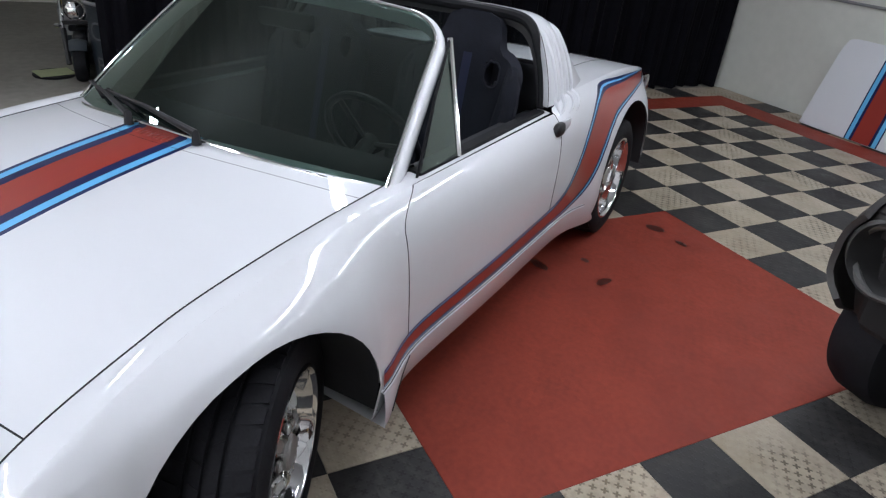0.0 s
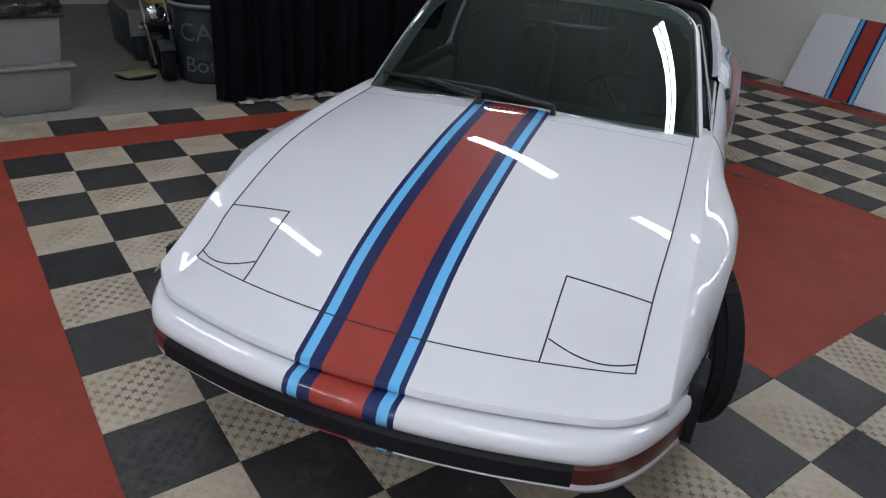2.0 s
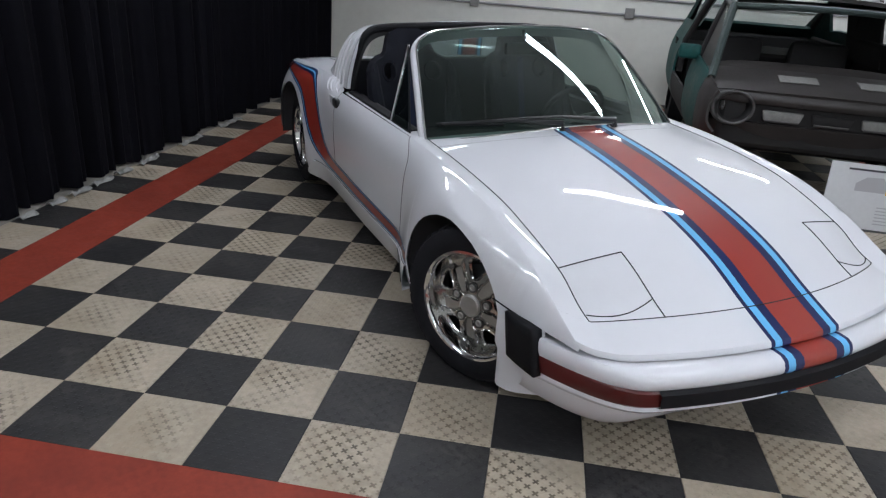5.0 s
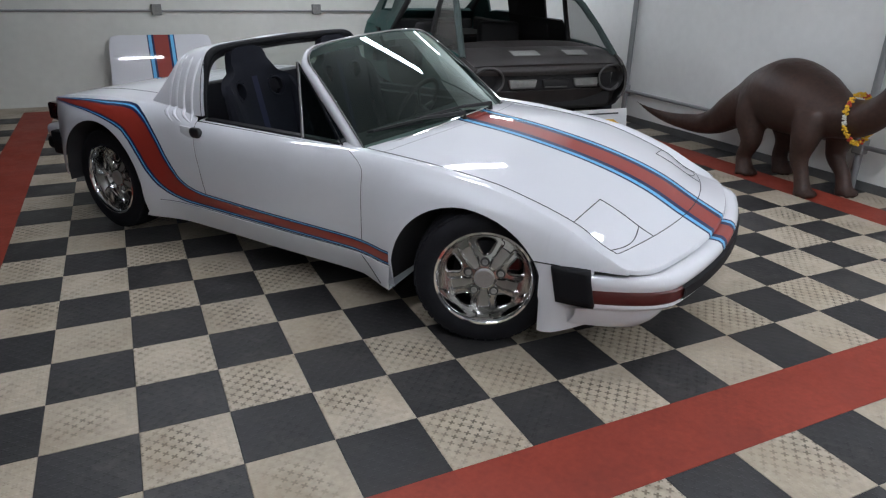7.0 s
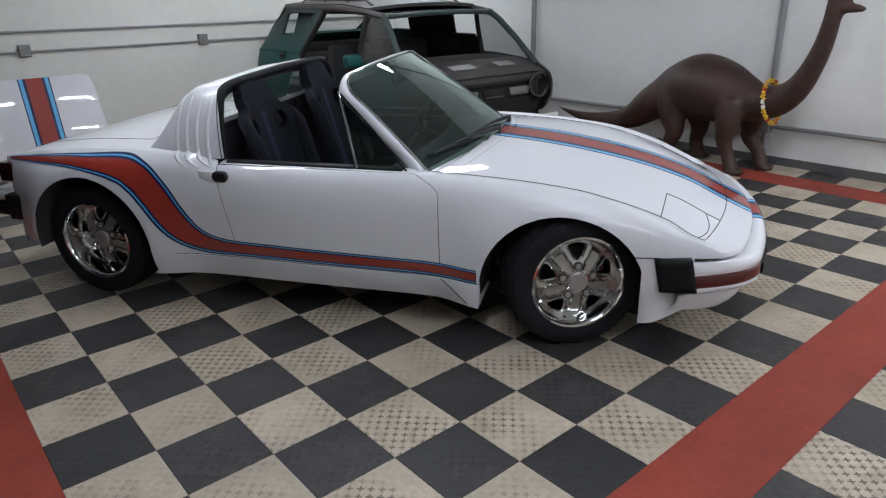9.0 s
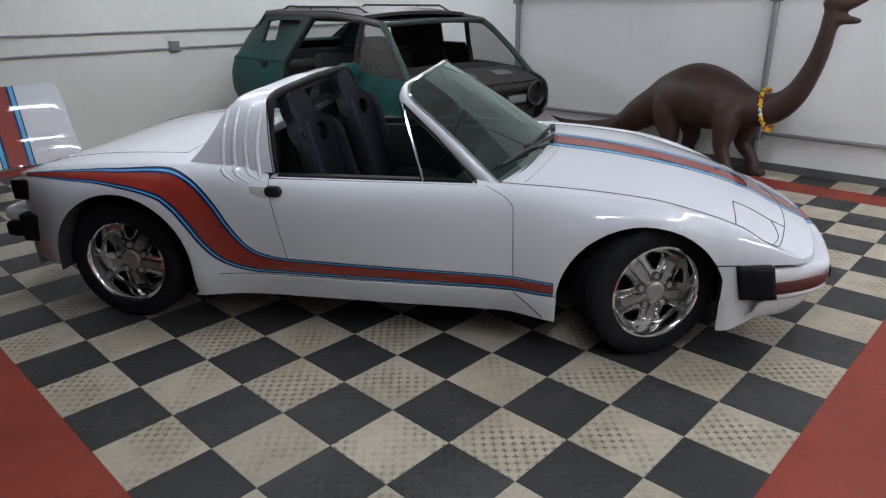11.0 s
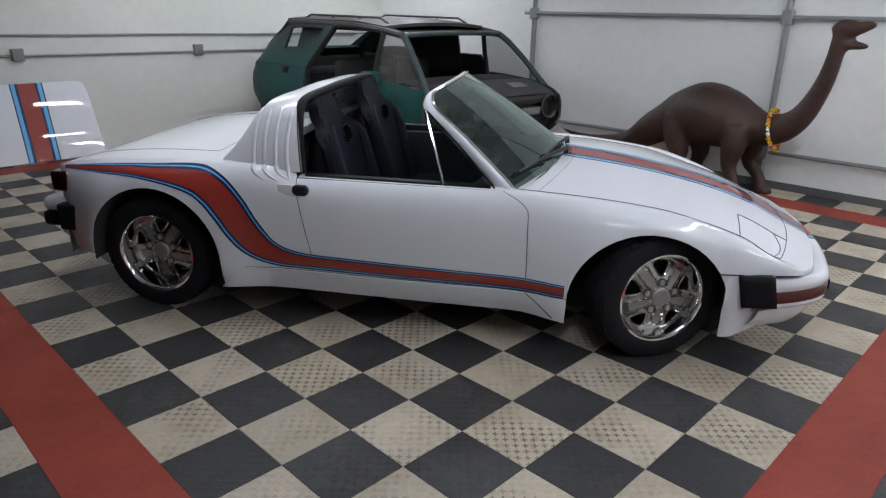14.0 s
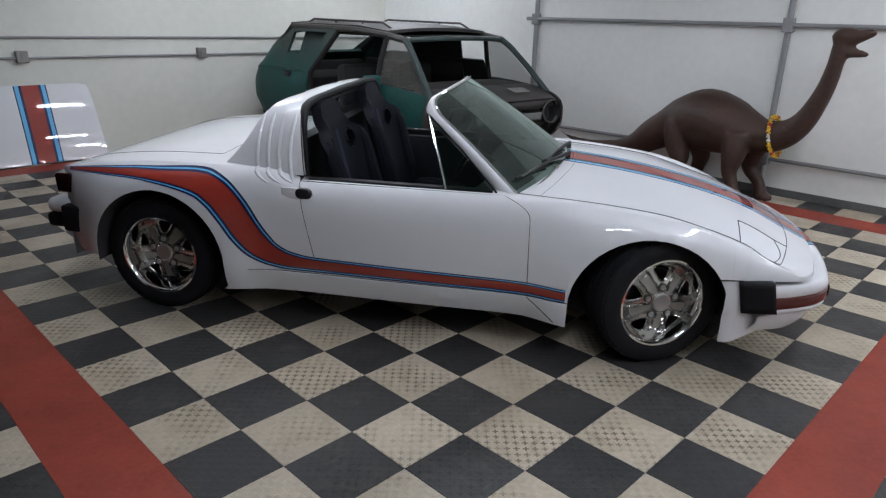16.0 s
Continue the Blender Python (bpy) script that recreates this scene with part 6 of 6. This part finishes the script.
# ---- floor tiles ----
def tile_material(name, color, worn, spread, dirt, dust, smear):
    """Moulded plastic tile with rows of small raised crosses, worn and dirty in between."""
    m = mat(name, color, 0.6 if color[0] > 3 * color[1] else 0.45, var=0.16, scale=5, spec=0.22 if color[0] > 3 * color[1] else 0.28)
    nt = m.node_tree
    b = nt.nodes["Principled BSDF"]
    src = b.inputs["Base Color"].links[0].from_socket
    tc = nt.nodes.new("ShaderNodeTexCoord")
    sp = nt.nodes.new("ShaderNodeSeparateXYZ")
    nt.links.new(tc.outputs["Object"], sp.inputs[0])

    def math_node(op, a, b2=None, c=None):
        n = nt.nodes.new("ShaderNodeMath")
        n.operation = op
        for i, q in enumerate((a, b2, c)):
            if q is None:
                continue
            if isinstance(q, (int, float)):
                n.inputs[i].default_value = q
            else:
                nt.links.new(q, n.inputs[i])
        return n.outputs[0]
    # rows of small plus marks, set across the tile's corners
    cell = T * math.sqrt(0.5) / 6
    su = math_node("MULTIPLY", math_node("ADD", sp.outputs[0], sp.outputs[1]), math.sqrt(0.5) / cell)
    sv = math_node("MULTIPLY", math_node("SUBTRACT", sp.outputs[0], sp.outputs[1]), math.sqrt(0.5) / cell)
    fu = math_node("ABSOLUTE", math_node("SUBTRACT", math_node("FRACT", su), 0.5))
    fv = math_node("ABSOLUTE", math_node("SUBTRACT", math_node("FRACT", sv), 0.5))
    d1 = math_node("MAXIMUM", fu, math_node("MULTIPLY", fv, 3.4))
    d2 = math_node("MAXIMUM", fv, math_node("MULTIPLY", fu, 3.4))
    d = math_node("MINIMUM", d1, d2)
    mr = nt.nodes.new("ShaderNodeMapRange")
    mr.inputs["From Min"].default_value = 0.28
    mr.inputs["From Max"].default_value = 0.40
    mr.inputs["To Min"].default_value = 1.0
    mr.inputs["To Max"].default_value = 0.0
    nt.links.new(d, mr.inputs["Value"])
    bp = nt.nodes.new("ShaderNodeBump")
    bp.inputs["Strength"].default_value = 0.55 if worn > 0.9 else (0.3 if worn > 0.2 else 0.05)
    bp.inputs["Distance"].default_value = 0.0025
    nt.links.new(mr.outputs[0], bp.inputs["Height"])
    nt.links.new(bp.outputs[0], b.inputs["Normal"])
    # dirt on the crosses in patches, and a shade of its own for each tile
    nz = nt.nodes.new("ShaderNodeTexNoise")
    nz.inputs["Scale"].default_value = 3.2
    nz.inputs["Detail"].default_value = 3
    gm = nt.nodes.new("ShaderNodeNewGeometry")
    nt.links.new(gm.outputs["Position"], nz.inputs["Vector"])
    pm = nt.nodes.new("ShaderNodeMapRange")
    oi = nt.nodes.new("ShaderNodeObjectInfo")
    # worn most in the middle of a tile, and some tiles far more than others
    cu = math_node("ABSOLUTE", math_node("SUBTRACT", math_node("FRACT", math_node("DIVIDE", sp.outputs[0], T)), 0.5))
    cv = math_node("ABSOLUTE", math_node("SUBTRACT", math_node("FRACT", math_node("DIVIDE", sp.outputs[1], T)), 0.5))
    mid = math_node("MAXIMUM", cu, cv)
    wear = math_node("SUBTRACT", math_node("ADD", nz.outputs["Fac"], math_node("MULTIPLY", oi.outputs["Random"], 0.22)), math_node("MULTIPLY", mid, 0.28))
    pm.inputs["From Min"].default_value = 0.43
    pm.inputs["From Max"].default_value = 0.66
    nt.links.new(wear, pm.inputs["Value"])
    k = math_node("MULTIPLY", math_node("MULTIPLY", mr.outputs[0], pm.outputs[0]), worn)
    sc1 = nt.nodes.new("ShaderNodeVectorMath")
    sc1.operation = "SCALE"
    nt.links.new(src, sc1.inputs[0])
    nt.links.new(math_node("ADD", math_node("MULTIPLY", oi.outputs["Random"], spread), 1 - spread / 2), sc1.inputs["Scale"])
    mx = nt.nodes.new("ShaderNodeMix")
    mx.data_type = "RGBA"
    nt.links.new(k, mx.inputs["Factor"])
    nt.links.new(sc1.outputs[0], mx.inputs["A"])
    mx.inputs["B"].default_value = (color[0] * 0.27, color[1] * 0.26, color[2] * 0.25, 1)
    # brownish dirt and grey scuffs lying across the tiles
    n2 = nt.nodes.new("ShaderNodeTexNoise")
    n2.inputs["Scale"].default_value = 1.7
    n2.inputs["Detail"].default_value = 7
    n2.inputs["Roughness"].default_value = 0.65
    nt.links.new(gm.outputs["Position"], n2.inputs["Vector"])
    dm = nt.nodes.new("ShaderNodeMapRange")
    dm.inputs["From Min"].default_value, dm.inputs["From Max"].default_value = 0.45, 0.72
    dm.inputs["To Max"].default_value = 0.75
    nt.links.new(n2.outputs["Fac"], dm.inputs["Value"])
    mx2 = nt.nodes.new("ShaderNodeMix")
    mx2.data_type = "RGBA"
    nt.links.new(dm.outputs[0], mx2.inputs["Factor"])
    nt.links.new(mx.outputs["Result"], mx2.inputs["A"])
    mx2.inputs["B"].default_value = (*dirt, 1)
    # small dusty smears and scratches, duller and shinier patches
    n3 = nt.nodes.new("ShaderNodeTexNoise")
    n3.inputs["Scale"].default_value = 14.0
    n3.inputs["Detail"].default_value = 8
    n3.inputs["Roughness"].default_value = 0.7
    n3.inputs["Distortion"].default_value = 0.8
    nt.links.new(gm.outputs["Position"], n3.inputs["Vector"])
    sm = nt.nodes.new("ShaderNodeMapRange")
    sm.inputs["From Min"].default_value, sm.inputs["From Max"].default_value = 0.46, 0.66
    sm.inputs["To Max"].default_value = smear
    nt.links.new(n3.outputs["Fac"], sm.inputs["Value"])
    rm = nt.nodes.new("ShaderNodeMapRange")
    rm.inputs["From Min"].default_value, rm.inputs["From Max"].default_value = 0.36, 0.64
    rm.inputs["To Min"].default_value = 0.36 if worn > 0.2 else 0.52
    rm.inputs["To Max"].default_value = 0.62 if worn > 0.2 else 0.68
    nt.links.new(math_node("ADD", math_node("MULTIPLY", n3.outputs["Fac"], 0.5), math_node("MULTIPLY", nz.outputs["Fac"], 0.5)), rm.inputs["Value"])
    nt.links.new(rm.outputs[0], b.inputs["Roughness"])
    mx3 = nt.nodes.new("ShaderNodeMix")
    mx3.data_type = "RGBA"
    nt.links.new(math_node("MULTIPLY", sm.outputs[0], pm.outputs[0]), mx3.inputs["Factor"])
    nt.links.new(mx2.outputs["Result"], mx3.inputs["A"])
    mx3.inputs["B"].default_value = (*dust, 1)
    nt.links.new(mx3.outputs["Result"], b.inputs["Base Color"])
    return m


tile_beige = tile_material("beige_tile", (0.455, 0.395, 0.31), 1.0, 0.2, (0.31, 0.245, 0.165), (0.22, 0.185, 0.14), 0.55)
tile_black = tile_material("black_tile", (0.030, 0.0295, 0.031), 0.6, 0.35, (0.046, 0.044, 0.042), (0.092, 0.087, 0.081), 0.6)
tile_red = tile_material("red_tile", (0.265, 0.043, 0.026), 0.1, 0.03, (0.20, 0.034, 0.023), (0.18, 0.040, 0.029), 0.35)
TILE_MAT = {"b": tile_beige, "k": tile_black, "r": tile_red}


def tile_kind(i, j):
    if j == -1 and -1 <= i <= 17 or j == 22 and -1 <= i <= 17 or i in (-1, 17) and -1 <= j <= 22:
        return "r"
    if 6 <= i <= 10 and 7 <= j <= 13:
        return "r"
    outside = (j < -1) + (i < -1) + (i > 17) + (j > 22)
    return "k" if (i + j + outside) % 2 == 0 else "b"


def tile_mesh(kind, gap):
    bm = box(gap, T - gap, gap, T - gap, -0.012, 0.0, 0.0)
    top = [e for e in bm.edges if all(v.co.z > -0.001 for v in e.verts)]
    if gap > 0:
        bmesh.ops.bevel(bm, geom=top, offset=0.0015, segments=1, affect="EDGES")
    me = bpy.data.meshes.new("tile_" + kind)
    bm.to_mesh(me)
    bm.free()
    me.materials.append(TILE_MAT[kind])
    return me


TILES = {k: tile_mesh(k, 0.0006 if k != "r" else 0.0) for k in "bkr"}
rest_v = {k: ([], []) for k in "bkr"}
for i in range(-2, 19):
    for j in range(-12, 24):
        k = tile_kind(i, j)
        me = TILES[k]
        if 0 <= i <= 14 and -3 <= j <= 13 or i == -1 and 0 <= j <= 12:
            ob = new("tile", me)
            ob.location = (i * T, j * T, 0.0)
            ob.parent = floor
        else:
            v, f = rest_v[k]
            n = len(v)
            v += [(p.co.x + i * T, p.co.y + j * T, p.co.z) for p in me.vertices]
            f += [tuple(q + n for q in p.vertices) for p in me.polygons]
for k, (v, f) in rest_v.items():
    ob = part("tile_field", mesh_of("tile_field", v, f), TILE_MAT[k], floor, soft=False)
    tagged(ob, kind="stuff")
